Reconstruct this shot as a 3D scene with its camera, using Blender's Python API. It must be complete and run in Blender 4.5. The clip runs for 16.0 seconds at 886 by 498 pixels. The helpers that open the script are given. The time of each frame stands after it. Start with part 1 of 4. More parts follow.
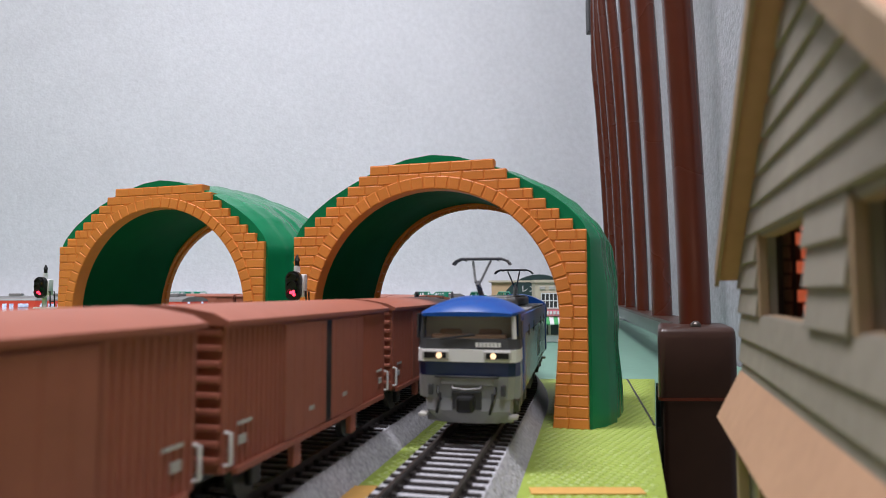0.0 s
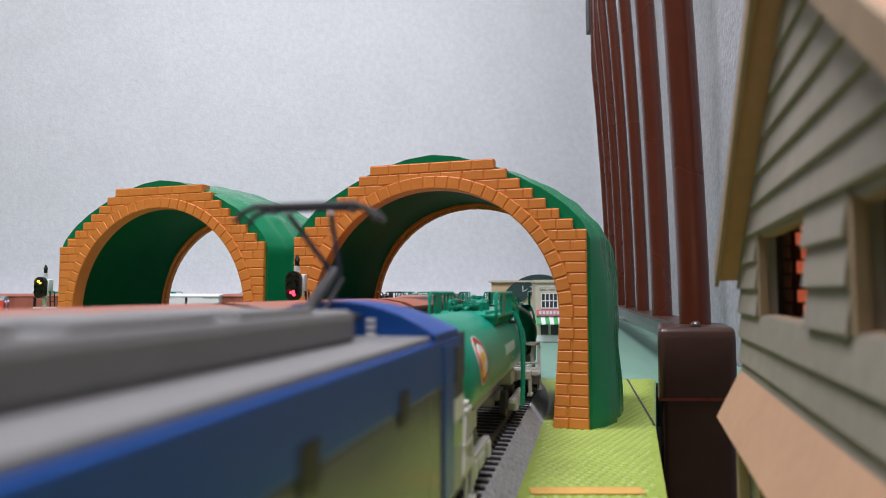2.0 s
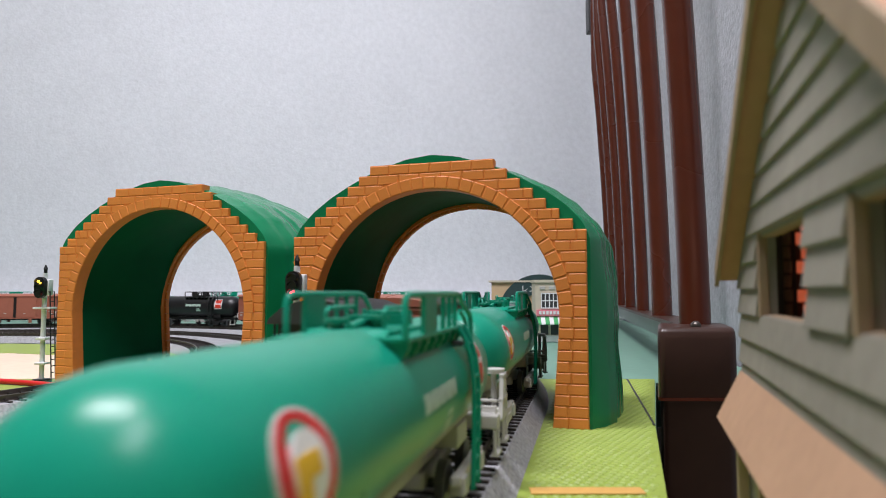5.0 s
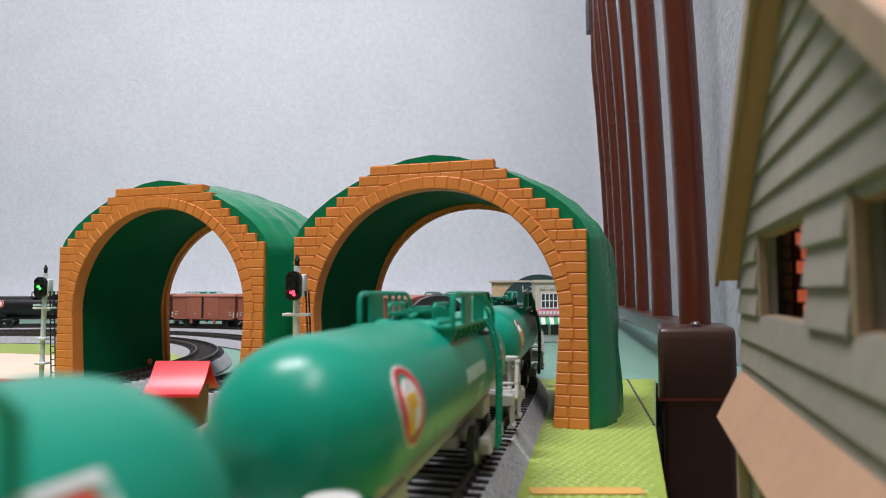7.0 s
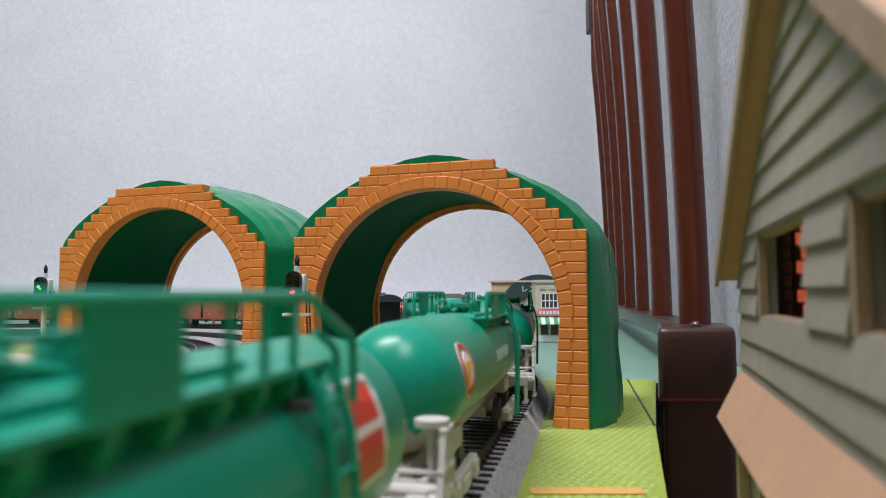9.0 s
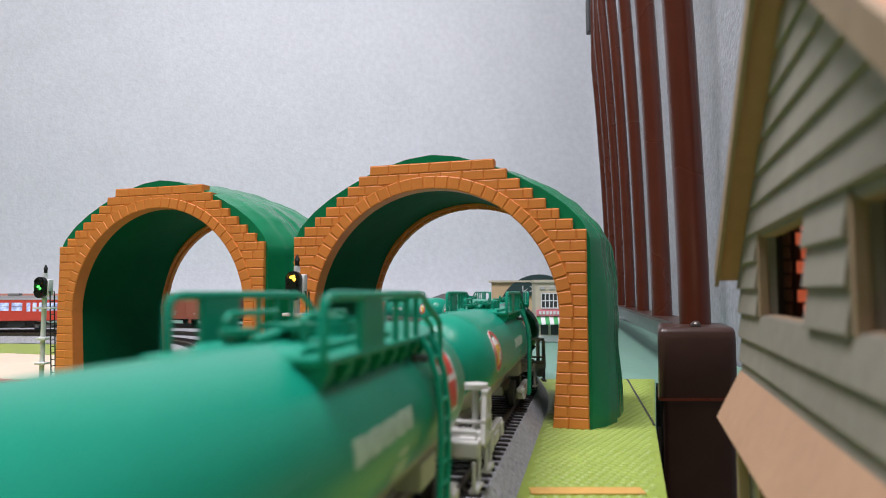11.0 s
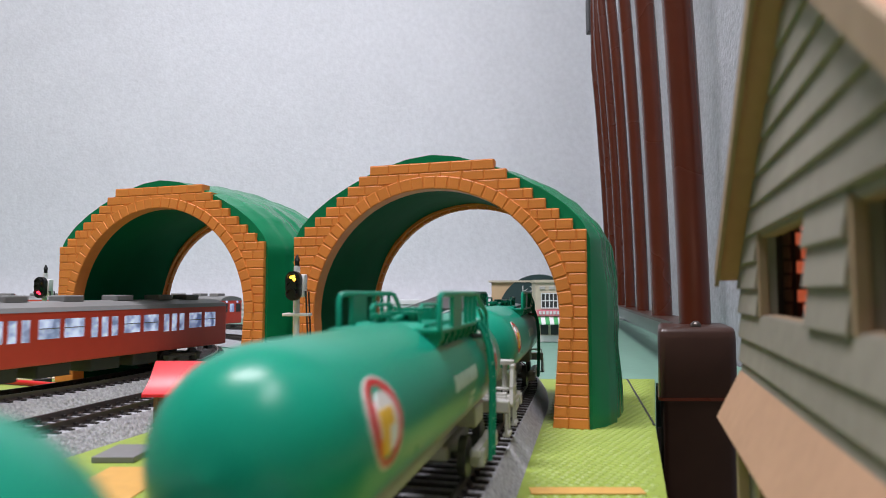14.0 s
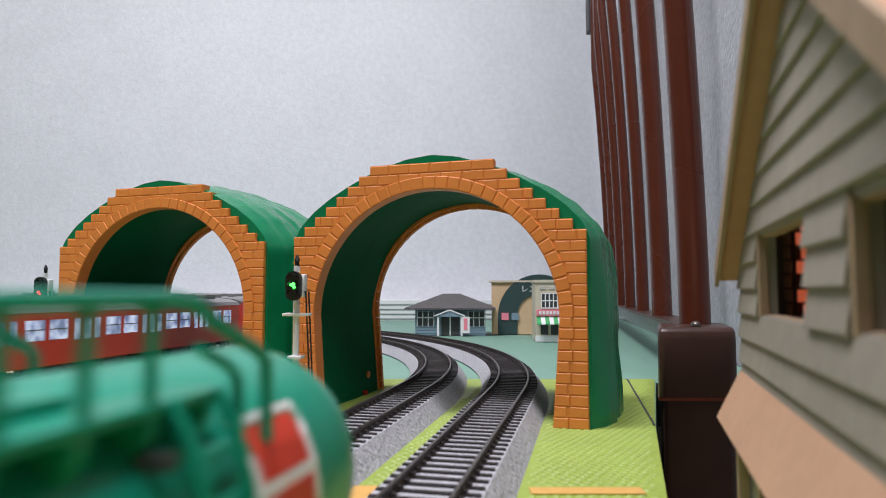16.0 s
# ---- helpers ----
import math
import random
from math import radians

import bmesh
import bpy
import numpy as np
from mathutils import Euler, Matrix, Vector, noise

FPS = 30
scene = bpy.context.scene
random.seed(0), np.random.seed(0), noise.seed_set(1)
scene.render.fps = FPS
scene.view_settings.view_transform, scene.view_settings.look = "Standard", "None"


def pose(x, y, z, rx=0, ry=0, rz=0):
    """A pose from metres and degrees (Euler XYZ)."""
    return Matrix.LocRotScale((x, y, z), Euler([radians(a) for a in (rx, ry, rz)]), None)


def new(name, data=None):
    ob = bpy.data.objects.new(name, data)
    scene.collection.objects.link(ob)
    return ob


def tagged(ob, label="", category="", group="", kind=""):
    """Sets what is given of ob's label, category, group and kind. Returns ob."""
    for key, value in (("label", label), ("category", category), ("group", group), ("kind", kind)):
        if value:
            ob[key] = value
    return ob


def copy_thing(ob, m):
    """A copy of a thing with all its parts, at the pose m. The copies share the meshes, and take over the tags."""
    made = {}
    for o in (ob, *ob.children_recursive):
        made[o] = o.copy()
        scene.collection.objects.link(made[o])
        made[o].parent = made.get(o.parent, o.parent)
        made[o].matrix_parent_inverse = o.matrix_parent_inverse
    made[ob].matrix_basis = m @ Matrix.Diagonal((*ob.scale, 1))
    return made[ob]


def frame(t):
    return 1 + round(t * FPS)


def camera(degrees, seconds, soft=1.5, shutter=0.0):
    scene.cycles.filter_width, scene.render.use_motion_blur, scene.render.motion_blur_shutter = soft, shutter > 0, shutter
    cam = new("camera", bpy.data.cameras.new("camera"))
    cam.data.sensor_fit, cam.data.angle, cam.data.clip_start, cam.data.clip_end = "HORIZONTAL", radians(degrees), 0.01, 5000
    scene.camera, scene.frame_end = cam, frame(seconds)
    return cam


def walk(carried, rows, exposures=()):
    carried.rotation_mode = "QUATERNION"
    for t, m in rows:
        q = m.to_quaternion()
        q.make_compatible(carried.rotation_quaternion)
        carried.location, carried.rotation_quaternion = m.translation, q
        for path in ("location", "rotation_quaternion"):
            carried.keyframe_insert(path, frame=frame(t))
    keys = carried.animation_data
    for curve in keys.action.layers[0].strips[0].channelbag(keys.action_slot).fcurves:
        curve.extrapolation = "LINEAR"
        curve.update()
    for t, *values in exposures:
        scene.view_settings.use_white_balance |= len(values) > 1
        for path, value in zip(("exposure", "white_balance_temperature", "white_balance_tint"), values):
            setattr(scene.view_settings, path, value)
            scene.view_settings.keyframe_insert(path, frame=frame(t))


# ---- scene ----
# Units: helper geometry is written in millimetres and scaled to metres.
MM = 0.001
RAIL = 10.8            # rail head over the mat
EYE = 59.8             # lens over the mat

cam = camera(69.34, 16.0, soft=0.85, shutter=0.3)
cam.data.dof.use_dof = True
cam.data.dof.focus_distance = 0.46
cam.data.dof.aperture_fstop = 22.0
EYE_POSE = pose(0, 0, EYE * MM, 90 + 3.81, 0, 0)
walk(cam, [(0.0, EYE_POSE), (16.0, EYE_POSE)], exposures=[(0.0, 0.03, 6500, 19), (16.0, 0.03, 6500, 19)])

# ---- light ----
world = bpy.data.worlds.new("room_air")
scene.world = world
world.use_nodes = True
world.node_tree.nodes["Background"].inputs[0].default_value = (0.9, 0.95, 1.0, 1)
world.node_tree.nodes["Background"].inputs[1].default_value = 0.035


def ceiling_panel(x, y, z, sx, sy, watts, colour=(1.0, 0.98, 0.95)):
    d = bpy.data.lights.new("ceiling_light", "AREA")
    d.shape, d.size, d.size_y, d.energy, d.color = "RECTANGLE", sx, sy, watts, colour
    ob = new("ceiling_light", d)
    ob.matrix_world = pose(x, y, z)
    return ob


ceiling_panel(-0.50, 0.15, 1.64, 0.7, 0.25, 33, (0.95, 0.97, 1.0))
ceiling_panel(0.15, -0.45, 1.64, 0.3, 0.8, 15, (0.95, 0.97, 1.0))


# ---- materials ----
def mat(name, colour, rough=0.5, metal=0.0, grain=0.0, size=200.0, bump=0.0, emit=0.0, coat=0.0, var=0.0, stain=0.0, bsize=0.0):
    """A painted or plain surface with grain at two scales, a fine bump and a shift from piece to piece."""
    m = bpy.data.materials.new(name)
    m.use_nodes = True
    nt = m.node_tree
    b = nt.nodes["Principled BSDF"]
    b.inputs["Base Color"].default_value = (*colour, 1)
    b.inputs["Roughness"].default_value = rough
    b.inputs["Metallic"].default_value = metal
    if coat:
        b.inputs["Coat Weight"].default_value = coat
        b.inputs["Coat Roughness"].default_value = 0.12
    if emit:
        b.inputs["Emission Color"].default_value = (*colour, 1)
        b.inputs["Emission Strength"].default_value = emit
        return m
    tc = nt.nodes.new("ShaderNodeTexCoord")
    L = nt.links.new
    if grain or stain or var:
        fine = nt.nodes.new("ShaderNodeTexNoise")
        fine.inputs["Scale"].default_value, fine.inputs["Detail"].default_value = size, 5
        big = nt.nodes.new("ShaderNodeTexNoise")
        big.inputs["Scale"].default_value, big.inputs["Detail"].default_value = size * 0.12, 3
        L(tc.outputs["Object"], fine.inputs["Vector"])
        L(tc.outputs["Object"], big.inputs["Vector"])
        hsv = nt.nodes.new("ShaderNodeHueSaturation")
        hsv.inputs["Color"].default_value = (*colour, 1)
        r1 = nt.nodes.new("ShaderNodeMapRange")
        r1.inputs["From Min"].default_value, r1.inputs["From Max"].default_value = 0.25, 0.75
        r1.inputs["To Min"].default_value, r1.inputs["To Max"].default_value = -grain, grain
        r2 = nt.nodes.new("ShaderNodeMapRange")
        r2.inputs["From Min"].default_value, r2.inputs["From Max"].default_value = 0.25, 0.75
        r2.inputs["To Min"].default_value, r2.inputs["To Max"].default_value = 1 - stain, 1 + stain
        L(fine.outputs["Fac"], r1.inputs["Value"])
        L(big.outputs["Fac"], r2.inputs["Value"])
        add = nt.nodes.new("ShaderNodeMath")
        L(r1.outputs[0], add.inputs[0])
        L(r2.outputs[0], add.inputs[1])
        info = nt.nodes.new("ShaderNodeObjectInfo")
        r3 = nt.nodes.new("ShaderNodeMapRange")
        r3.inputs["To Min"].default_value, r3.inputs["To Max"].default_value = -var, var
        L(info.outputs["Random"], r3.inputs["Value"])
        add2 = nt.nodes.new("ShaderNodeMath")
        L(add.outputs[0], add2.inputs[0])
        L(r3.outputs[0], add2.inputs[1])
        L(add2.outputs[0], hsv.inputs["Value"])
        L(hsv.outputs["Color"], b.inputs["Base Color"])
        rr = nt.nodes.new("ShaderNodeMapRange")
        rr.inputs["To Min"].default_value, rr.inputs["To Max"].default_value = max(0.02, rough - 0.08), min(1, rough + 0.08)
        L(big.outputs["Fac"], rr.inputs["Value"])
        L(rr.outputs[0], b.inputs["Roughness"])
    if bump:
        n = nt.nodes.new("ShaderNodeTexNoise")
        n.inputs["Scale"].default_value, n.inputs["Detail"].default_value = bsize or size * 1.5, 6
        L(tc.outputs["Object"], n.inputs["Vector"])
        bp = nt.nodes.new("ShaderNodeBump")
        bp.inputs["Strength"].default_value, bp.inputs["Distance"].default_value = bump, 0.0009
        L(n.outputs["Fac"], bp.inputs["Height"])
        L(bp.outputs[0], b.inputs["Normal"])
    return m


M = dict(
    wall=mat("wallpaper", (0.72, 0.735, 0.78), 0.75, grain=0.06, size=85, bump=1.0, stain=0.035, bsize=190),
    white=mat("white_plastic", (0.78, 0.79, 0.80), 0.4, grain=0.03, size=60),
    lime=mat("lime_mat", (0.275, 0.365, 0.062), 0.5, grain=0.08, size=300, stain=0.08),
    teal=mat("teal_ground", (0.165, 0.315, 0.245), 0.6, grain=0.05, size=120, stain=0.06),
    cream=mat("cream_ground", (0.72, 0.58, 0.44), 0.7, grain=0.05, size=120, stain=0.06),
    tan=mat("tan_patch", (0.60, 0.34, 0.09), 0.6, grain=0.06, size=200),
    orange=mat("orange_brick_plastic", (0.78, 0.25, 0.05), 0.42, grain=0.06, size=200, bump=0.12, var=0.05, stain=0.05),
    green=mat("green_tunnel_plastic", (0.001, 0.2, 0.085), 0.26, grain=0.06, size=90, bump=0.25, stain=0.1, bsize=60),
    # the shell's green plastic, darkened for the shade inside the tunnels
    lining=mat("shaded_green_plastic", (0.001, 0.105, 0.042), 0.5, grain=0.06, size=90, bump=0.3, stain=0.12, bsize=60),
    # rough side wallpaper, its grey lowered to hold the shade there
    wall_shaded=mat("shaded_rough_wallpaper", (0.46, 0.465, 0.50), 0.85, grain=0.16, size=160, bump=1.0, stain=0.08, bsize=220),
    # for walls out of view: dark beige chosen to reduce bounced light
    wall_plain=mat("dark_unseen_wall", (0.30, 0.27, 0.23), 0.8, grain=0.05, size=40),
    sideboard=mat("grey_side_board", (0.16, 0.21, 0.20), 0.32, grain=0.08, size=60, stain=0.1),
    ballast=mat("grey_ballast_plastic", (0.37, 0.37, 0.395), 0.85, grain=0.35, size=650, bump=1.0, stain=0.08, bsize=500),
    sleeper=mat("dark_sleeper_plastic", (0.026, 0.021, 0.02), 0.55, grain=0.2, size=600, var=0.15),
    rail=mat("dark_rail_metal", (0.10, 0.085, 0.075), 0.35, metal=0.7, grain=0.1, size=400),
    tank=mat("tank_green_paint", (0.0002, 0.28, 0.18), 0.3, grain=0.04, size=150, stain=0.05),
    tankgrey=mat("tank_lower_grey_paint", (0.36, 0.34, 0.27), 0.32, grain=0.04, size=150, coat=0.3),
    lightgrey=mat("light_grey_plastic", (0.50, 0.49, 0.46), 0.5, grain=0.06, size=300, stain=0.08),
    midgrey=mat("roof_grey_plastic", (0.20, 0.20, 0.20), 0.5, grain=0.05, size=300),
    darkgrey=mat("dark_grey_plastic", (0.05, 0.052, 0.055), 0.45, grain=0.1, size=300),
    vanroof=mat("van_roof_dark_paint", (0.035, 0.035, 0.038), 0.5, grain=0.1, size=300, stain=0.1),
    black=mat("black_plastic", (0.007, 0.007, 0.008), 0.4, grain=0.1, size=300),
    red=mat("red_paint", (0.62, 0.02, 0.02), 0.4, grain=0.03, size=200),
    placardred=mat("faded_red_paint", (0.66, 0.05, 0.025), 0.45, grain=0.06, size=200, stain=0.1),
    stencil=mat("worn_white_stencil", (0.42, 0.55, 0.48), 0.6, grain=0.2, size=500),
    yellow=mat("yellow_paint", (0.85, 0.5, 0.02), 0.4),
    brown=mat("boxcar_brown_paint", (0.36, 0.115, 0.072), 0.5, grain=0.06, size=200, stain=0.06),
    blue=mat("loco_blue_paint", (0.002, 0.07, 0.32), 0.36, grain=0.03, size=150),
    navy=mat("loco_navy_paint", (0.006, 0.022, 0.10), 0.28, coat=0.4),
    locofront=mat("loco_front_grey_paint", (0.30, 0.31, 0.325), 0.4, grain=0.06, size=200, stain=0.08),
    # side grey, set darker than the cab front grey
    locogrey=mat("loco_side_dark_grey", (0.11, 0.112, 0.11), 0.26, grain=0.04, size=150),
    band=mat("loco_white_band_paint", (0.8, 0.8, 0.8), 0.35),
    railred=mat("railcar_red_paint", (0.68, 0.07, 0.045), 0.4, grain=0.04, size=150, coat=0.2),
    glow=mat("lit_window", (0.42, 0.52, 0.75), emit=0.7),
    glow_warm=mat("headlight_glow", (1.0, 0.70, 0.42), emit=1.1),
    glow_red=mat("red_lamp_glow", (1.0, 0.03, 0.06), emit=5.0),
    glow_green=mat("green_lamp_glow", (0.05, 1.0, 0.10), emit=4.0),
    glow_amber=mat("amber_lamp_glow", (1.0, 0.62, 0.05), emit=4.0),
    clapboard=mat("grey_clapboard", (0.30, 0.272, 0.222), 0.75, grain=0.08, size=260, stain=0.08, var=0.05),
    card=mat("tan_cardboard", (0.53, 0.29, 0.18), 0.75, grain=0.05, size=260),
    cardpink=mat("brown_cardboard", (0.52, 0.31, 0.19), 0.8, grain=0.05, size=300, stain=0.05),
    pipe=mat("brown_pipe_paint", (0.085, 0.017, 0.007), 0.27, grain=0.08, size=60, coat=0.15),
    boxbrown=mat("dark_brown_plastic", (0.05, 0.024, 0.018), 0.34, grain=0.1, size=60),
    # brick that emits by itself, standing in for light inside the house
    housered=mat("self_glowing_red_brick", (0.85, 0.17, 0.07), emit=0.4),
    toy_red=mat("bright_red_plastic", (0.85, 0.02, 0.03), 0.35),
    wood=mat("tan_wood", (0.36, 0.25, 0.155), 0.7, grain=0.1, size=200),
    hutbrick=mat("brown_hut_wall", (0.24, 0.115, 0.07), 0.7, grain=0.15, size=250, stain=0.1),
    darkwood=mat("dark_brown_wood", (0.045, 0.03, 0.022), 0.7, grain=0.15, size=200),
    shopwall=mat("shop_tan_wall", (0.62, 0.44, 0.26), 0.7, grain=0.05, size=100),
    shopcream=mat("shop_cream_wall", (0.60, 0.54, 0.42), 0.7, grain=0.05, size=100),
    archdark=mat("dark_green_sign", (0.022, 0.055, 0.055), 0.6, grain=0.05, size=100),
    pink=mat("pink_sign", (0.80, 0.24, 0.30), 0.6),
    awning=mat("green_awning", (0.05, 0.36, 0.12), 0.6),
    stationblue=mat("station_blue_boards", (0.19, 0.28, 0.35), 0.65, grain=0.06, size=120),
    roofslate=mat("slate_roof", (0.085, 0.08, 0.08), 0.7, grain=0.2, size=160),
    floorwood=mat("floor_boards", (0.25, 0.17, 0.10), 0.5, grain=0.1, size=20),
)
M["tank"].node_tree.nodes["Principled BSDF"].inputs["Specular IOR Level"].default_value = 0.27
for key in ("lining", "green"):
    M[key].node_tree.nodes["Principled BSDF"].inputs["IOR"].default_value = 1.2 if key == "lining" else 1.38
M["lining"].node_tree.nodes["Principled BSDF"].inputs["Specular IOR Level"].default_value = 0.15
# lit coach windows: a bright saloon with darker seats and posts in it
gl = M["glow"].node_tree
gn, gr, gt = gl.nodes.new("ShaderNodeTexNoise"), gl.nodes.new("ShaderNodeValToRGB"), gl.nodes.new("ShaderNodeTexCoord")
gn.inputs["Scale"].default_value, gn.inputs["Detail"].default_value = 190.0, 2.0
gr.color_ramp.elements[0].position, gr.color_ramp.elements[0].color = 0.38, (0.02, 0.04, 0.16, 1)
gr.color_ramp.elements[1].position, gr.color_ramp.elements[1].color = 0.64, (0.62, 0.74, 0.95, 1)
gl.links.new(gt.outputs["Object"], gn.inputs["Vector"])
gl.links.new(gn.outputs["Fac"], gr.inputs["Fac"])
gl.links.new(gr.outputs["Color"], gl.nodes["Principled BSDF"].inputs["Emission Color"])
gl.nodes["Principled BSDF"].inputs["Roughness"].default_value = 0.15
g = bpy.data.materials.new("clear_glass")
g.use_nodes = True
gb = g.node_tree.nodes["Principled BSDF"]
gb.inputs["Transmission Weight"].default_value = 1.0
gb.inputs["Roughness"].default_value = 0.05
gb.inputs["Base Color"].default_value = (0.97, 0.98, 0.98, 1)
gb.inputs["IOR"].default_value = 1.4
M["glass"] = g


# ---- mesh helpers, all in millimetres ----
def finish(name, bm, material, parent=None, label="", smooth=False):
    me = bpy.data.meshes.new(name)
    bmesh.ops.recalc_face_normals(bm, faces=bm.faces)
    bm.to_mesh(me)
    bm.free()
    me.transform(Matrix.Scale(MM, 4))
    for mm in material if isinstance(material, (list, tuple)) else [material]:
        me.materials.append(mm)
    if smooth:
        for p in me.polygons:
            p.use_smooth = True
        me.set_sharp_from_angle(angle=radians(38))
    ob = new(name, me)
    ob.parent = parent
    return ob


def part(name, bm, material, parent, label="", smooth=False):
    ob = finish(name, bm, material, parent, smooth=smooth)
    return tagged(ob, label)


def box(bm, x0, x1, y0, y1, z0, z1, bevel=0.0, mi=0):
    r = bmesh.ops.create_cube(bm, size=1)
    bmesh.ops.transform(bm, verts=r["verts"], matrix=Matrix.Translation(((x0 + x1) / 2, (y0 + y1) / 2, (z0 + z1) / 2)) @ Matrix.Diagonal((x1 - x0, y1 - y0, z1 - z0, 1)))
    faces = {f for v in r["verts"] for f in v.link_faces}
    for f in faces:
        f.material_index = mi
    if bevel:
        bmesh.ops.bevel(bm, geom=list({e for v in r["verts"] for e in v.link_edges}), offset=bevel, segments=2, profile=0.5, affect="EDGES")
    return r["verts"]


def cube(x0, x1, y0, y1, z0, z1, bevel=0.0):
    bm = bmesh.new()
    box(bm, x0, x1, y0, y1, z0, z1, bevel)
    return bm


def rod(bm, a, b, r, seg=8):
    a, b = Vector(a), Vector(b)
    d = b - a
    q = d.to_track_quat("Z", "Y").to_matrix().to_4x4()
    c = bmesh.ops.create_cone(bm, cap_ends=True, segments=seg, radius1=r, radius2=r, depth=d.length)
    bmesh.ops.transform(bm, verts=c["verts"], matrix=Matrix.Translation((a + b) / 2) @ q)


def rods(pts, r, seg=8):
    """One bent tube through the points."""
    pts = [Vector(q) for q in pts]
    secs = []
    for i, q in enumerate(pts):
        d = (pts[min(i + 1, len(pts) - 1)] - pts[max(i - 1, 0)]).normalized()
        ref = Vector((0, 0, 1)) if abs(d.z) < 0.7 else Vector((1, 0, 0))
        if i == 0:
            a = d.cross(ref).normalized()
        else:
            a = (a - d * a.dot(d)).normalized()
        c = d.cross(a)
        secs.append([q + a * r * math.cos(2 * math.pi * k / seg) + c * r * math.sin(2 * math.pi * k / seg) for k in range(seg)])
    return loft(secs)


def disc(bm, centre, axis, r, depth, seg=24):
    axis = Vector(axis).normalized()
    rod(bm, Vector(centre) - axis * depth / 2, Vector(centre) + axis * depth / 2, r, seg)


def loft(sections, close=True, caps=True):
    """Joins equal rings of points into one skin."""
    bm = bmesh.new()
    rows = [[bm.verts.new(p) for p in s] for s in sections]
    n = len(rows[0])
    for a, b in zip(rows, rows[1:]):
        for i in range(n if close else n - 1):
            j = (i + 1) % n
            bm.faces.new((a[i], a[j], b[j], b[i]))
    if caps and close:
        bm.faces.new(rows[0])
        bm.faces.new(rows[-1])
    return bm


def thing(name, label, category, group="", kind="", at=None):
    ob = new(name)
    ob.empty_display_size = 0.01
    if at is not None:
        ob.matrix_world = at
    return tagged(ob, label, category, group, kind)


# ---- the four tracks: concentric curves that run on into straights ----
CX, CY, PHI = -504.5, 448.8, -0.2238
RA, RB, RC, RD = 550.0, 501.0, 387.0, 320.0


def on_track(R, u, phi=PHI):
    """Place and heading at u mm past the start of the curve (towards the far side)."""
    if u < 0:
        c = (CX + R * math.cos(phi), CY + R * math.sin(phi))
        d = (-math.sin(phi), math.cos(phi))
        return c[0] + d[0] * u, c[1] + d[1] * u, math.atan2(d[1], d[0])
    half_turn = math.pi * R
    if u > half_turn:
        x, y, h = on_track(R, half_turn, phi)
        return x + math.cos(h) * (u - half_turn), y + math.sin(h) * (u - half_turn), h
    a = phi + u / R
    return CX + R * math.cos(a), CY + R * math.sin(a), a + math.pi / 2


PHIS = {RA: PHI, RB: PHI, RC: PHI, RD: -0.7}


def rail_pose(R, u, half, flip):
    """The pose of a car whose bogies stand half mm each side of u; flip: it faces down the track."""
    x0, y0, _ = on_track(R, u - half, PHIS[R])
    x1, y1, _ = on_track(R, u + half, PHIS[R])
    ang = math.degrees(math.atan2(y1 - y0, x1 - x0)) + (180 if flip else 0)
    return pose((x0 + x1) / 2 * MM, (y0 + y1) / 2 * MM, RAIL * MM, 0, 0, ang)


def sweep(R, profile, u0, u1, step):
    n = max(2, int((u1 - u0) / step))
    secs = []
    for i in range(n + 1):
        x, y, a = on_track(R, u0 + (u1 - u0) * i / n, PHIS[R])
        rx, ry = math.sin(a), -math.cos(a)
        secs.append([(x + rx * p, y + ry * p, z) for p, z in profile])
    return loft(secs)


def build_track(name, R, u0, u1, near0, near1):
    t = thing(name, "model railway track with dark sleepers on grey plastic ballast", "track", kind="structure")
    part("roadbed", sweep(R, [(-20, 0), (-14.5, 7.6), (14.5, 7.6), (20, 0)], u0, u1, 12), M["ballast"], t, "speckled grey moulded ballast")
    for s in (-1, 1):
        part("rail", sweep(R, [(s * 8.65 - .9, 8.1), (s * 8.65 - .35, 8.7), (s * 8.65 - .5, 10.8), (s * 8.65 + .5, 10.8), (s * 8.65 + .35, 8.7), (s * 8.65 + .9, 8.1)], u0, u1, 8), M["rail"], t, "dark metal rail", True)
    sm = cube(-0.9, 0.9, -14.0, 14.0, 7.2, 8.2, 0.0)
    for s in (-1, 1):
        box(sm, -0.7, 0.7, s * 8.65 - 1.8, s * 8.65 + 1.8, 8.2, 9.1)
    first = finish("sleeper", sm, M["sleeper"], t)
    me = first.data
    verts = [v.co.copy() for v in me.vertices]
    faces = [tuple(p.vertices) for p in me.polygons]
    vs, fs, n = [], [], 0
    u, k = u0, 0
    while u < u1:
        x, y, a = on_track(R, u, PHIS[R])
        m = pose(x * MM, y * MM, 0, 0, 0, math.degrees(a))
        if near0 <= u <= near1:
            ob = first if k == 0 else new("sleeper", me)
            ob.parent = t
            ob.matrix_local = m
            k += 1
        else:
            vs += [m @ v for v in verts]
            fs += [tuple(i + n for i in f) for f in faces]
            n += len(verts)
        u += 6.2
    jm = bpy.data.meshes.new("far_sleepers")
    jm.from_pydata(vs, [], fs)
    jm.materials.append(M["sleeper"])
    ob = new("far_sleepers", jm)
    ob.parent = t
    tagged(ob, kind="stuff")
    return t


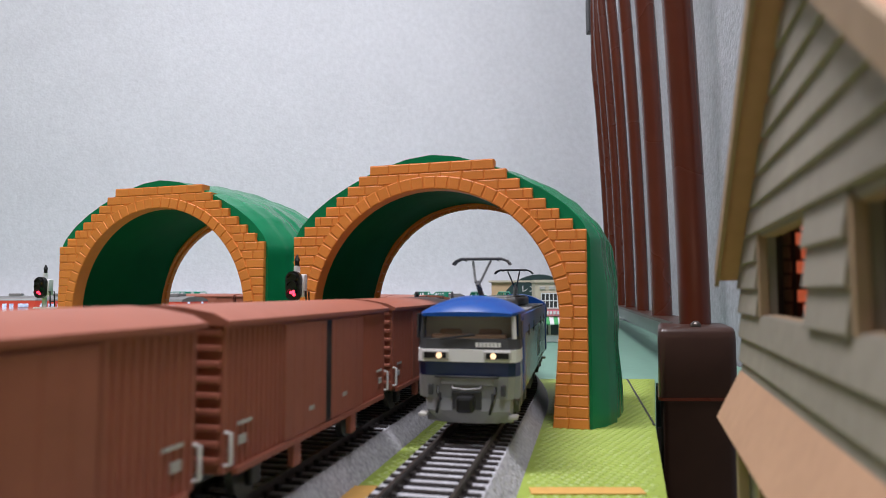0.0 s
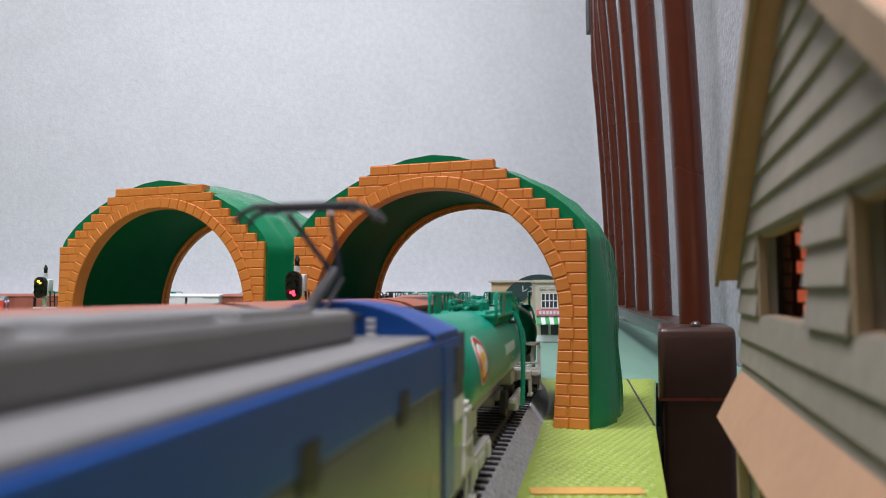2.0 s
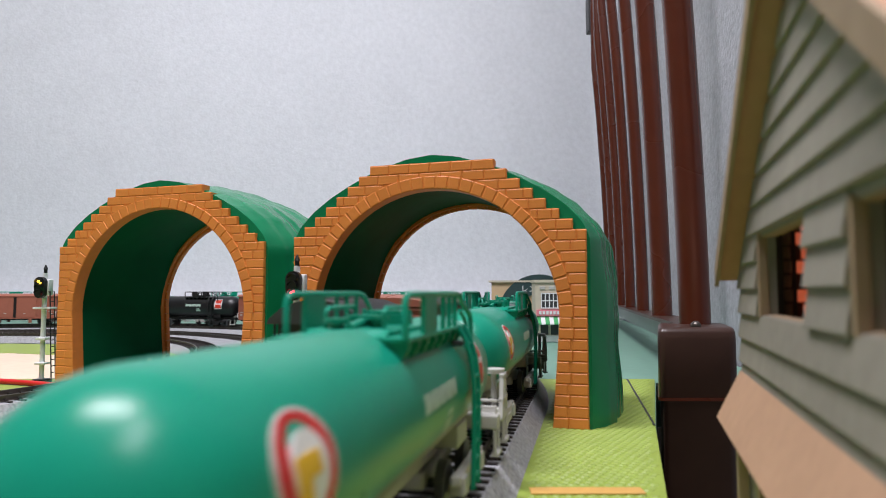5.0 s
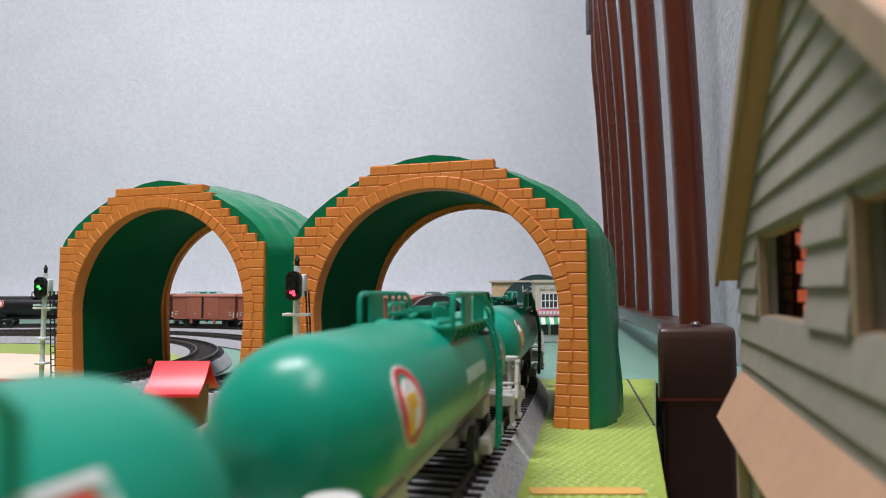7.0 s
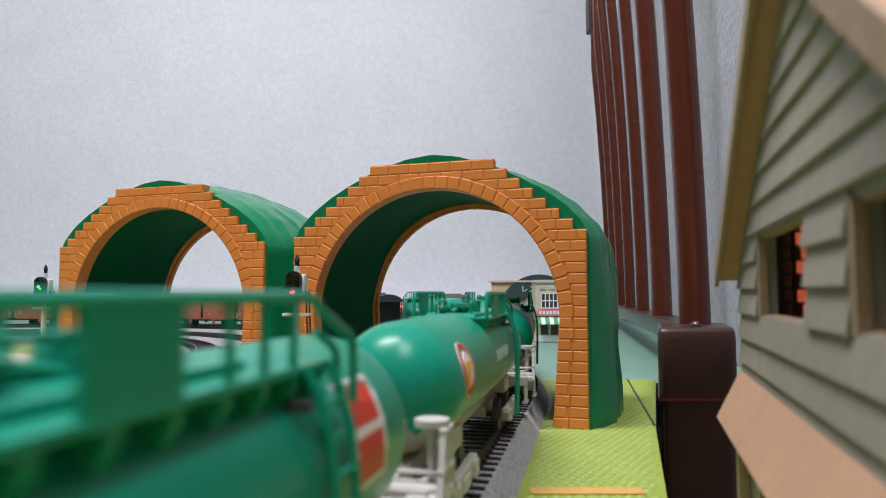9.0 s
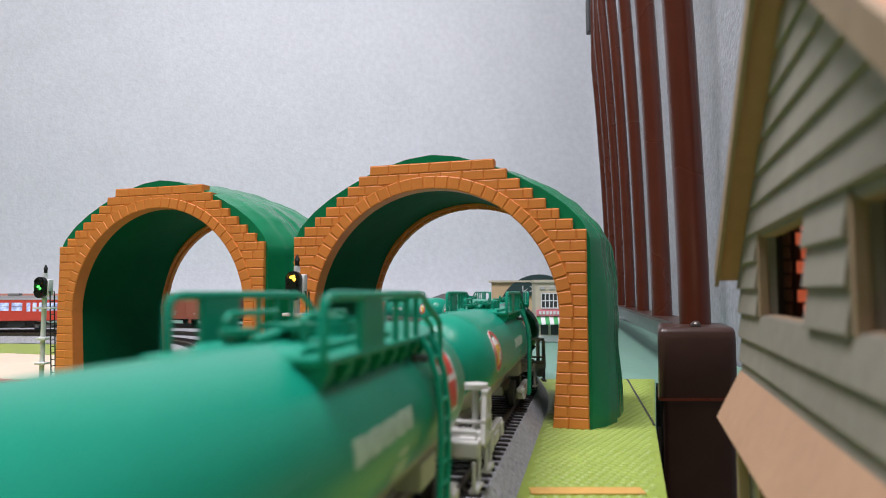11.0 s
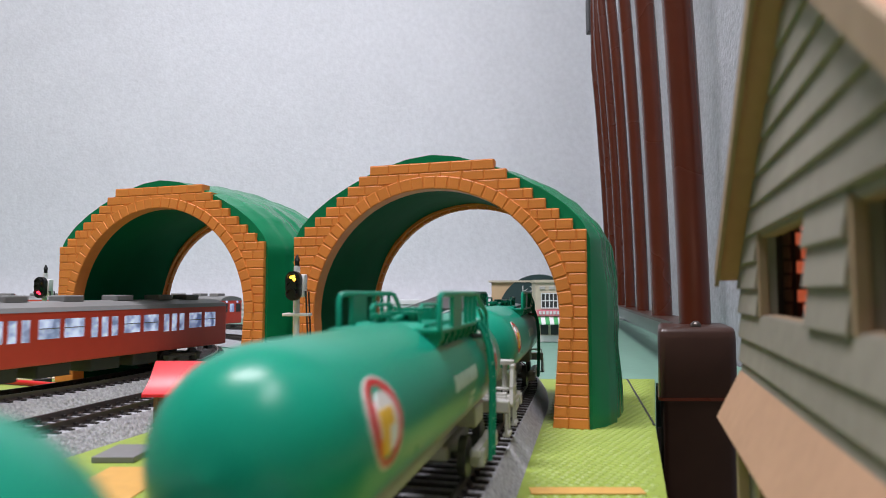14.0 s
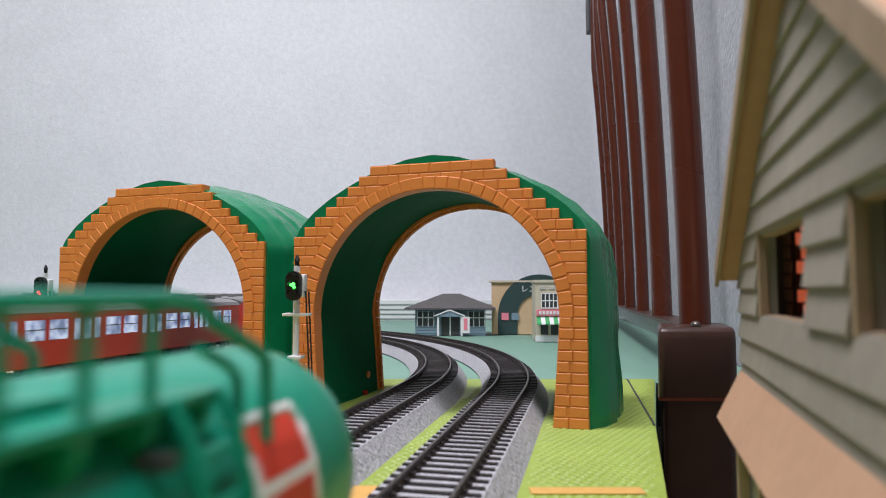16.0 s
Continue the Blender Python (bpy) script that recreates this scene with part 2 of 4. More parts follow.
# ---- the room and the table ----
def sheet(name, pts, z0, z1, material, label, category, parent=None):
    bm = bmesh.new()
    lo = [bm.verts.new((x, y, z0)) for x, y in pts]
    hi = [bm.verts.new((x, y, z1)) for x, y in pts]
    bm.faces.new(lo)
    bm.faces.new(hi)
    for i in range(len(pts)):
        j = (i + 1) % len(pts)
        bm.faces.new((lo[i], lo[j], hi[j], hi[i]))
    return tagged(finish(name, bm, material, parent), label, category, kind="structure")


sheet("floor", [(-2600, -2200), (1500, -2200), (1500, 1800), (-2600, 1800)], -740, -720, M["floorwood"], "brown wooden room floor below the table", "floor")
sheet("ceiling", [(-2600, -2200), (1500, -2200), (1500, 1800), (-2600, 1800)], 1680, 1720, M["white"], "plain white room ceiling", "ceiling")
sheet("wall_north", [(-2600, 1425), (1500, 1425), (1500, 1485), (-2600, 1485)], -720, 1680, M["wall"], "pale grey textured wallpaper on the wall", "wall")
sheet("wall_west", [(-2600, -2200), (-2540, -2200), (-2540, 1425), (-2600, 1425)], -720, 1680, M["wall_plain"], "unseen plain beige wall, dark to cut bounced light", "wall")
sheet("wall_south", [(-2600, -2200), (1500, -2200), (1500, -2140), (-2600, -2140)], -720, 1680, M["wall_plain"], "unseen plain beige wall, dark to cut bounced light", "wall")
# the side wall's shade is in its wallpaper colour
sheet("wall_east", [(212, 330), (400, 1425), (460, 1425), (272, 330)], -720, 1680, M["wall_shaded"], "pale grey textured wallpaper on the wall", "wall")
sheet("wall_east_2", [(272, 270), (1500, 270), (1500, 330), (272, 330)], -720, 1680, M["wall_shaded"], "pale grey textured wallpaper on the wall", "wall")
sheet("wall_east_3", [(1440, -2140), (1500, -2140), (1500, 270), (1440, 270)], -720, 1680, M["wall_plain"], "unseen plain beige wall, dark to cut bounced light", "wall")
TABLE = [(-2000, -1300), (150, -1300), (150, 168), (63, 184), (94.5, 289), (142, 432), (224, 432), (392, 1415), (-2000, 1415)]
sheet("table_top", TABLE, -30, -1.0, M["teal"], "teal painted layout table top", "table top")
MATPTS = [(-420, -900), (145, -900), (145, 166), (63, 183.5), (65, 190), (94.5, 289.6), (145, 444), (-420, 444)]
sheet("ground", MATPTS, -0.95, 0.0, M["lime"], "lime green pebbled play mat on the table", "ground")
sheet("cream_ground", [(-1500, 447), (-200, 447), (-230, 520), (-350, 620), (-504, 660), (-1500, 660)], -0.95, -0.2, M["cream"], "cream coloured board on the layout table", "ground")

# pebbled relief of the mat
def mat_relief():
    vs, fs = [], []
    rnd = random.Random(4)
    for iy in range(0, 112):
        for ix in range(0, 56):
            x = -46 + ix * 3.6 + (iy % 2) * 1.8
            y = 130 + iy * 2.8
            if x > 62 + max(0, y - 190) * 0.31 or abs(((x - CX) * math.cos(PHI) + (y - CY) * math.sin(PHI)) - RA) < 22 or abs(((x - CX) * math.cos(PHI) + (y - CY) * math.sin(PHI)) - RB) < 22:
                continue
            if 192 < y < 201 and 24 < x < 62:
                continue
            n, a = len(vs), rnd.uniform(-0.3, 0.3)
            for k in range(6):
                t = a + k * math.pi / 3
                vs.append(((x + 1.75 * math.cos(t)) * MM, (y + 1.15 * math.sin(t)) * MM, 0.0))
            for k in range(6):
                t = a + k * math.pi / 3
                vs.append(((x + 1.0 * math.cos(t)) * MM, (y + 0.6 * math.sin(t)) * MM, 0.42 * MM))
            for k in range(6):
                fs.append((n + k, n + (k + 1) % 6, n + 6 + (k + 1) % 6, n + 6 + k))
            fs.append(tuple(range(n + 6, n + 12)))
    me = bpy.data.meshes.new("mat_pebbles")
    me.from_pydata(vs, [], fs)
    me.materials.append(M["lime"])
    tagged(new("mat_pebbles", me), "raised lime green pebbles of the play mat", "ground", kind="stuff")


mat_relief()
tagged(finish("tan_strip", cube(26, 60, 193, 199, 0.05, 0.6, 0.2), M["tan"]), "tan rubber strip lying on the lime mat", "strip")
tagged(finish("tan_patch", cube(-33, -20, 186, 201, 0.05, 0.5, 0.2), M["tan"]), "tan square patch lying on the lime mat", "patch")
tagged(finish("tan_patch", cube(-113, -90, 150, 222, 0.05, 0.5, 0.2), M["tan"]), "large tan patch lying on the lime mat", "patch")
tagged(finish("grey_slab", cube(-123, -108, 228, 247, 0.0, 2.2, 0.3), M["midgrey"]), "dark grey plastic slab lying on the lime mat", "slab")
sheet("lime_verge", [(-620, 640), (-504, 745), (-330, 715), (-235, 610), (-200, 520), (-215, 510), (-300, 590), (-420, 630)], -0.15, 0.1, M["lime"], "lime green verge on the cream board", "ground")


def white_skirting():
    s = thing("baseboard", "white ribbed skirting along the wall", "skirting", kind="structure")
    for i in range(5):
        part("board", cube(-2500, 380, 1360 - i * 3, 1425, -1 + i * 10 - 6, 8.5 + i * 10 - 6, 0.8), M["white"], s)


white_skirting()
tagged(finish("mat_seam", loft([[(94.1, 291, 0.02), (95.0, 291, 0.02), (95.0, 291, 0.5), (94.1, 291, 0.5)], [(125.0, 442, 0.02), (126.2, 442, 0.02), (126.2, 442, 0.5), (125.0, 442, 0.5)]]), M["darkgrey"]), "dark seam between two lime mats", "seam", kind="structure")


def bars():
    """Brown tube railing beside the table, on a dark post."""
    r = thing("bed_railing", "dark red-brown painted tube railing beside the layout table", "railing")
    for k in range(7):
        y = 408 + 145 * k
        x = 82.0 + 0.1906 * y + 1.1 * k
        rad = (9.6, 8.4)[k] if k < 2 else 6.6
        n, secs = 14, []
        for i in range(n + 1):
            z = 38 + 1462 * (i / n) ** 2
            zz = min(z, 520) - 38
            lean = -0.0151 * zz - 0.0000715 * zz * zz
            secs.append([(x + lean + rad * math.cos(t * math.pi / 10), y + rad * math.sin(t * math.pi / 10), z) for t in range(20)])
        part("bar", loft(secs), M["pipe"], r, smooth=True)
    secs = []
    for y in (375, 1290):
        x = 82.0 + 0.1906 * y + 1.1 * (y - 408) / 145
        secs.append([(x - 11, y, 36.6), (x - 11, y, 39.4), (x + 11, y, 39.4), (x + 11, y, 36.6)])
    part("bottom_rail", loft(secs), M["boxbrown"], r, "dark brown bottom rail")
    secs = []
    for y in (432, 1290):
        x = 82.0 + 0.1906 * y + 1.1 * (y - 408) / 145
        secs.append([(x - 8, y, 24), (x - 8, y, 36.4), (x - 5, y, 36.4), (x - 5, y, 24)])
    part("side_board", loft(secs), M["sideboard"], r, "glossy grey side board")
    def post_ring(z, grow):
        pts = [(121, 364), (166, 364), (184, 424), (141, 424)]
        cx, cy = 153, 394
        ring = []
        for i in range(4):
            p, o, q = Vector(pts[i - 1]), Vector(pts[i]), Vector(pts[(i + 1) % 4])
            a, b = o + (p - o).normalized() * 5, o + (q - o).normalized() * 5
            for k in range(5):
                f = k / 4
                ring.append(a * (1 - f) ** 2 + o * 2 * f * (1 - f) + b * f * f)
        return [(cx + (v.x - cx) * grow, cy + (v.y - cy) * grow, z) for v in ring]
    bm = loft([post_ring(z, gr) for z, gr in ((-640, 0.95), (-2, 0.95), (0.5, 1.0), (33, 1.0), (36.5, 0.99), (38.5, 0.96), (39.5, 0.90))])
    part("post", bm, M["boxbrown"], r, "dark brown square post", True)
    part("groove", loft([post_ring(-1.4, 1.02), post_ring(0.3, 1.02)]), M["pipe"], r)
    part("bracket", cube(297, 313, 1281, 1300, 592, 665, 2), M["darkgrey"], r, "dark wall bracket")
    bm = bmesh.new()
    bmesh.ops.create_uvsphere(bm, u_segments=12, v_segments=8, radius=3)
    bmesh.ops.translate(bm, vec=(146, 372, 40), verts=bm.verts)
    part("screw", bm, M["rail"], r, "steel screw head", True)


bars()

# ---- tunnels ----
def brick_mesh():
    secs = [[(-.5, .5, -.5), (.5, .5, -.5), (.5, .5, .5), (-.5, .5, .5)], [(-.5, -.2, -.5), (.5, -.2, -.5), (.5, -.2, .5), (-.5, -.2, .5)], [(-.475, -.42, -.45), (.475, -.42, -.45), (.475, -.42, .45), (-.475, -.42, .45)], [(-.44, -.48, -.41), (.44, -.48, -.41), (.44, -.48, .41), (-.44, -.48, .41)]]
    bm = loft(secs)
    me = bpy.data.meshes.new("brick")
    bmesh.ops.recalc_face_normals(bm, faces=bm.faces)
    bm.to_mesh(me)
    bm.free()
    me.materials.append(M["orange"])
    return me


BRICK = brick_mesh()
HALF, RING, RIN, ZC, ROW = 73.0, 67.0, 60.8, 48.0, 4.86
BATTER = 3.4   # the legs lean in by this much at the foot


def step_half(z):
    if z < 86:
        return HALF
    return HALF - 5.95 * (1 + int((z - 86) / ROW))


def brick(parent, x, z, w, h, y, turn=0.0, d=2.6):
    ob = new("brick", BRICK)
    ob.parent = parent
    ob.matrix_local = Matrix.Translation((x * MM, y * MM, z * MM)) @ Matrix.Rotation(turn, 4, "Y") @ Matrix.Diagonal((w * MM, d * MM, h * MM, 1))


def arch_band(y0, y1, rin, rout, n=40):
    """An arch with straight legs: inner and outer outline joined, given thickness."""
    def outline(r):
        return [(r - BATTER, 0)] + [(r * math.cos(math.pi * i / n), ZC + r * math.sin(math.pi * i / n)) for i in range(n + 1)] + [(-r + BATTER, 0)]
    a, b = outline(rin), outline(rout)
    secs = [[(p[0], y0, p[1]), (q[0], y0, q[1]), (q[0], y1, q[1]), (p[0], y1, p[1])] for p, q in zip(a, b)]
    return loft(secs)


def tunnel(at):
    t = thing("toy_tunnel", "green plastic toy tunnel with orange brick portals", "tunnel", "pair of toy tunnels", at=at)
    face = part("front_portal", arch_band(-0.42, 7, RIN, RING), M["orange"], t, "orange moulded brick portal", True)
    def inner_at(z):
        return RING - 1 - BATTER * (1 - z / ZC) if z < ZC else math.sqrt(max(0.0, (RING - 1) ** 2 - (z - ZC) ** 2))
    for s in (-1, 1):
        secs, z = [], 0.0
        while z < 118.5:
            w = step_half(z + 0.1) - 0.6
            for zz in (z, z + ROW):
                i = min(inner_at(zz), w - 0.2)
                secs.append([(s * i, 0.0, zz), (s * w, 0.0, zz), (s * w, 7, zz), (s * i, 7, zz)])
            z += ROW
        part("portal_wall", loft(secs), M["orange"], face)
    # arch stones
    n = 33
    for i in range(n):
        a = math.pi * (i + 0.5) / n
        r = (RIN + RING) / 2
        brick(face, r * math.cos(a), ZC + r * math.sin(a), RING - RIN - 0.2, math.pi * r / n - 0.25, 0.4, -a, 2.4)
    row, z = 0, 0.0
    while z < 118.5:
        zm = z + ROW / 2
        w = step_half(z + 0.1)
        lean = -BATTER * (1 - zm / ZC)
        if zm < ZC:
            inner = RING
            for s in (-1, 1):
                cut = RING + lean - (row % 2) * 1.1 + 0.5
                brick(face, s * (RIN + lean + cut) / 2, zm, cut - RIN - lean - 0.2, ROW - 0.14, 0.4, 0, 2.4)
                brick(face, s * (cut + w) / 2, zm, w - cut - 0.14, ROW - 0.14, 0.9)
        else:
            inner = math.sqrt(max(0, RING ** 2 - (zm - ZC) ** 2))
            if zm > 98:
                inner = max(0.0, inner - 3.0) if inner > 15 else 0.0
            span = w - inner
            if inner < 1.0:
                cells = [(-w + i * (2 * w / 6), -w + (i + 1) * (2 * w / 6)) for i in range(6)] if zm > 116 else [(-w + i * (2 * w / 7), -w + (i + 1) * (2 * w / 7)) for i in range(7)]
            else:
                k = max(1, round(span / 8.0))
                cuts = [inner + span * i / k for i in range(k + 1)]
                if row % 2 and k > 1:
                    cuts = [inner] + [c - span / k / 2 for c in cuts[1:]] + [w]
                cells = [(a, b) for a, b in zip(cuts, cuts[1:])]
                cells += [(-b, -a) for a, b in cells]
            for a, b in cells:
                brick(face, (a + b) / 2, zm, (b - a) - 0.14, ROW - 0.14, 0.9)
        row += 1
        z += ROW
    # far portal
    far = part("rear_portal", arch_band(77, 80.5, RIN + 1.8, RING + 7), M["orange"], t, "orange moulded brick portal", True)
    for i in range(n):
        a = math.pi * (i + 0.5) / n
        r = RIN + 3.2
        brick(far, r * math.cos(a), ZC + r * math.sin(a), 6.0, math.pi * r / n - 0.45, 81.2, -a, 3.0)
    for i in range(10):
        for s in (-1, 1):
            brick(far, s * (RIN + 3.2 - BATTER * (1 - i / 10)), 2.5 + i * ROW, 6.0, ROW - 0.15, 81.2, 0, 3.0)
    # lumpy green shell: a faceted front edge behind the stepped bricks, rounder and wider behind it
    n, rows = 96, 44
    bend = [(74.4, 0), (74.4, 50), (74.4, 84), (70.8, 91.6), (63.4, 99.4), (53.8, 106.4), (43.2, 112.4), (32.5, 117.6), (22.0, 121.2), (13.0, 124.0), (0, 125.6)]
    corner = bend + [(-x, z) for x, z in reversed(bend[:-1])]
    lens = [math.dist(p, q) for p, q in zip(corner, corner[1:])]
    def front_edge(f):
        d = f * sum(lens)
        for (p, q), length in zip(zip(corner, corner[1:]), lens):
            if d <= length + 1e-6:
                return p[0] + (q[0] - p[0]) * d / length, p[1] + (q[1] - p[1]) * d / length
            d -= length
    secs = []
    for j in range(rows + 1):
        v = j / rows
        y = 1.6 + v * 75
        side = math.sin(min(v * 3.2, 1.0) * math.pi / 2) * (1 - 0.25 * v)
        crown = math.sin(min(v * 1.5, 1.0) * math.pi / 2)
        ring = []
        for i in range(n + 1):
            fx, fz = front_edge(i / n)
            low = 1 - min(1, fz / 118)
            up = min(1, fz / 118)
            a = math.atan2(fz - 40, fx)
            swell = (11.5 * side * low ** 0.35 + 3.0 * crown * up) * (0.85 + 0.5 * noise.noise(Vector((a * 1.7, v * 2.2, 5.0))))
            swell -= 5.0 * crown * math.sin(2 * a) ** 2 * up * 0.6
            lift = 4.0 * crown * up ** 2 * (0.75 + 0.7 * noise.noise(Vector((fx * 0.03, v * 2.0, 2.0))))
            flute = noise.noise(Vector((y * 0.17, a * 0.7, 3.0))) * 3.4 + noise.noise(Vector((y * 0.42, a * 1.3, 8.0))) * 1.0
            rough = flute * low ** 0.5 * side + noise.noise(Vector((fx * 0.09, y * 0.07, fz * 0.09))) * 2.2 * crown * up
            c = fx / 74.2
            ring.append((fx + c * (swell + rough), y, 0 if i in (0, n) else fz + lift + rough * up * 0.7))
        secs.append(ring)
    secs.insert(0, [(x * 0.885, y + 0.6, z * 0.915) for x, y, z in secs[0]])
    part("shell", loft(secs, close=False), M["green"], t, "glossy dark green moulded hill shell", True)
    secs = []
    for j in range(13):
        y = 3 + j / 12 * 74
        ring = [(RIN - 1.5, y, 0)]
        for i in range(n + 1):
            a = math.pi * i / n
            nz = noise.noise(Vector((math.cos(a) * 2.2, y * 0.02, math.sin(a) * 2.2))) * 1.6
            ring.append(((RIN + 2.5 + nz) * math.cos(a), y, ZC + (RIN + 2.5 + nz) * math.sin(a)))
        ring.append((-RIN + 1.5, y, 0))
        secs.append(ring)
    # tunnel shade is put into the lining's colour
    part("lining", loft(secs, close=False), M["lining"], t, "green plastic inner lining with its shade in the colour", True)
    bm = bmesh.new()
    disc(bm, (-RIN + 0.4, 64, 11), (1, 0, 0), 2.2, 2.0, 16)
    part("peg", bm, M["orange"], t, "orange peg", True)
    return t


def tunnel_at(xr, yr, yaw):
    """From the right front corner of the portal and the turn of its axis, clockwise."""
    c, s = math.cos(radians(yaw)), math.sin(radians(yaw))
    return pose((xr - HALF * c) * MM, (yr + HALF * s) * MM, 0, 0, 0, -yaw)


tunnel(tunnel_at(63.3, 281.4, 17.5))
tunnel(tunnel_at(-98.3, 352, 17.6))

build_track("track_1", RA, -1500, 1500, -290, 560)
build_track("track_2", RB, -1500, 1500, -290, 560)
build_track("track_3", RC, -700, 1300, -200, 220)
build_track("track_4", RD, -160, 1250, 20, 330)


# ---- rolling stock; x points to the car's front, z = 0 on the rail head ----
def wheelset(bm, x, r=5.6):
    for s in (-1, 1):
        disc(bm, (x, s * 8.6, r), (0, 1, 0), r, 2.2, 20)
    rod(bm, (x, -8.6, r), (x, 8.6, r), 1.0)


def bogie(parent, x, material, base=22.0, r=5.4, width=12.2, wheel_material=None):
    b = part("bogie", cube(x - base / 2 - 4, x + base / 2 + 4, -5, 5, r - 1, r + 3, 0.8), material, parent)
    for s in (-1, 1):
        fm = cube(x - base / 2 - 4, x + base / 2 + 4, s * width - 1.1, s * width + 1.1, r + 0.6, r + 2.8, 0.4)
        box(fm, x - 4.5, x + 4.5, s * width - 1.5, s * width + 1.5, r - 2.2, r + 1.2, 0.4)
        for e in (-1, 1):
            box(fm, x + e * base / 2 - 2.2, x + e * base / 2 + 2.2, s * width - 1.9, s * width + 1.9, r - 2.2, r + 2.2, 0.5)
        part("side_frame", fm, material, b)
    for e in (-1, 1):
        wm = bmesh.new()
        wheelset(wm, x + e * base / 2, r)
        part("wheelset", wm, wheel_material or M["darkgrey"], b, "", True)
    return b


def tank_wagon(colour, low, frame_m, name="tank_wagon", label="green and grey model tank wagon with a round logo"):
    w = thing(name, label, "railway wagon", "tank wagons of the long train")
    R, zc, ang = 14.6, 27.9, 40
    cap = [(0.0, 14.6), (3.4, 14.1), (6.6, 12.8), (9.4, 10.7), (11.6, 7.6), (12.8, 4.2), (13.2, 0.05)]
    prof = [(-63.5 - d, r) for d, r in reversed(cap)] + [(-40 + i * 16.5, R) for i in range(6)] + [(57.0 + d, r) for d, r in cap]
    bm = bmesh.new()
    rows = []
    for x, r in prof:
        rows.append([bm.verts.new((x, r * math.cos(2 * math.pi * i / ang), zc + r * math.sin(2 * math.pi * i / ang))) for i in range(ang)])
    for a, b in zip(rows, rows[1:]):
        for i in range(ang):
            f = bm.faces.new((a[i], a[(i + 1) % ang], b[(i + 1) % ang], b[i]))
            if f.calc_center_median().z < zc - 7.2:
                f.material_index = 1
    part("barrel", bm, [colour, low], w, "glossy tank barrel, green above and grey below", True)
    part("underframe", cube(-80, 80, -4.5, 4.5, 9.5, 13.2, 0.5), frame_m, w)
    for e in (-1, 1):
        part("saddle", cube(e * 46 - 6, e * 46 + 6, -11, 11, 12, 17.5, 0.6), frame_m, w)
        part("buffer_beam", cube(e * 78 - 2.5, e * 78 + 2.5, -15.5, 15.5, 9.5, 13.5, 0.5), frame_m, w, "light grey end beam")
        cm = cube(e * 81.5 - 3.5, e * 81.5 + 3.5, -1.8, 1.8, 7.8, 11, 0.4)
        part("coupler", cm, M["black"], w)
        bogie(w, e * 47, frame_m)
        # end platform with its brake stand and steps
        part("end_rail", rods([(e * 78, -14.6, 12.6), (e * 78, -14.6, 15.4), (e * 78, 14.6, 15.4), (e * 78, 14.6, 12.6)], 0.5), M["lightgrey"], w, "light grey end rail", True)
        for s in (-1, 1):
            st = cube(e * 75 - 3.9, e * 75 + 3.9, s * 15.2 - 1, s * 15.2 + 1, 3.0, 3.8)
            for x in (71.5, 78.5):
                rod(st, (e * x, s * 15.2, 10), (e * x, s * 15.2, 3.3), 0.5)
            part("foot_step", st, M["lightgrey"], w, "light grey foot step")
    for s in (-1, 1):
        # brake stand at the front: a tapering trestle of bars with a round wheel on it
        bm = bmesh.new()
        disc(bm, (76.5, s * 12.2, 24.4), (0, 0, 1), 3.3, 1.3, 20)
        rod(bm, (76.5, s * 12.2, 13), (76.5, s * 12.2, 24.4), 0.9)
        part("brake_wheel", bm, M["lightgrey"], w, "light grey round brake wheel", True)
        bm = bmesh.new()
        for x0, x1 in ((71.0, 74.4), (82.0, 78.6)):
            y = s * 15.0
            vs = loft([[(x0 - 0.8, y - 0.6, 11), (x0 + 0.8, y - 0.6, 11), (x0 + 0.8, y + 0.6, 11), (x0 - 0.8, y + 0.6, 11)], [(x1 - 0.7, y - 0.6, 23.4), (x1 + 0.7, y - 0.6, 23.4), (x1 + 0.7, y + 0.6, 23.4), (x1 - 0.7, y + 0.6, 23.4)]])
            me = bpy.data.meshes.new("leg")
            vs.to_mesh(me)
            vs.free()
            bm.from_mesh(me)
            bpy.data.meshes.remove(me)
        for x in (75.2, 77.8):
            rod(bm, (x, s * 15.0, 11), (x, s * 15.0, 23.0), 0.55, 6)
        box(bm, 73.4, 79.6, s * 15 - 0.8, s * 15 + 0.8, 22.4, 23.8, 0.3)
        box(bm, 71.5, 81.5, s * 15 - 0.7, s * 15 + 0.7, 15.6, 16.8, 0.2)
        box(bm, 69.5, 82.5, min(s * 8.5, s * 15.6), max(s * 8.5, s * 15.6), 10.0, 12.2, 0.4)
        part("brake_stand", bm, M["lightgrey"], w, "light grey brake stand trestle")
        box_m = cube(66.5, 71.5, s * 13.6 - 1.6, s * 13.6 + 1.6, 4.5, 10.6, 0.5)
        part("valve_box", box_m, M["lightgrey"], w, "light grey brake gear box")
    # side walkways on brackets, each with a guard rail and one solid screen
    for s in (-1, 1):
        part("walkway", cube(-41.5, 7, s * 10.0 - 2.4, s * 10.0 + 2.4, 40.4, 41.3, 0.2), colour, w, "green top walkway")
        for i in range(8):
            x = -40 + i * 6.4
            bk = loft([[(xx, s * 8.0, 40.4), (xx, s * 12.2, 40.4), (xx, s * 12.2, 39.4), (xx, s * 10.4, 36.6), (xx, s * 9.0, 36.6)] for xx in (x, x + 1.5)])
            part("bracket", bk, colour, w)
        y = s * 11.8
        head = 7.0 if s > 0 else 2.5
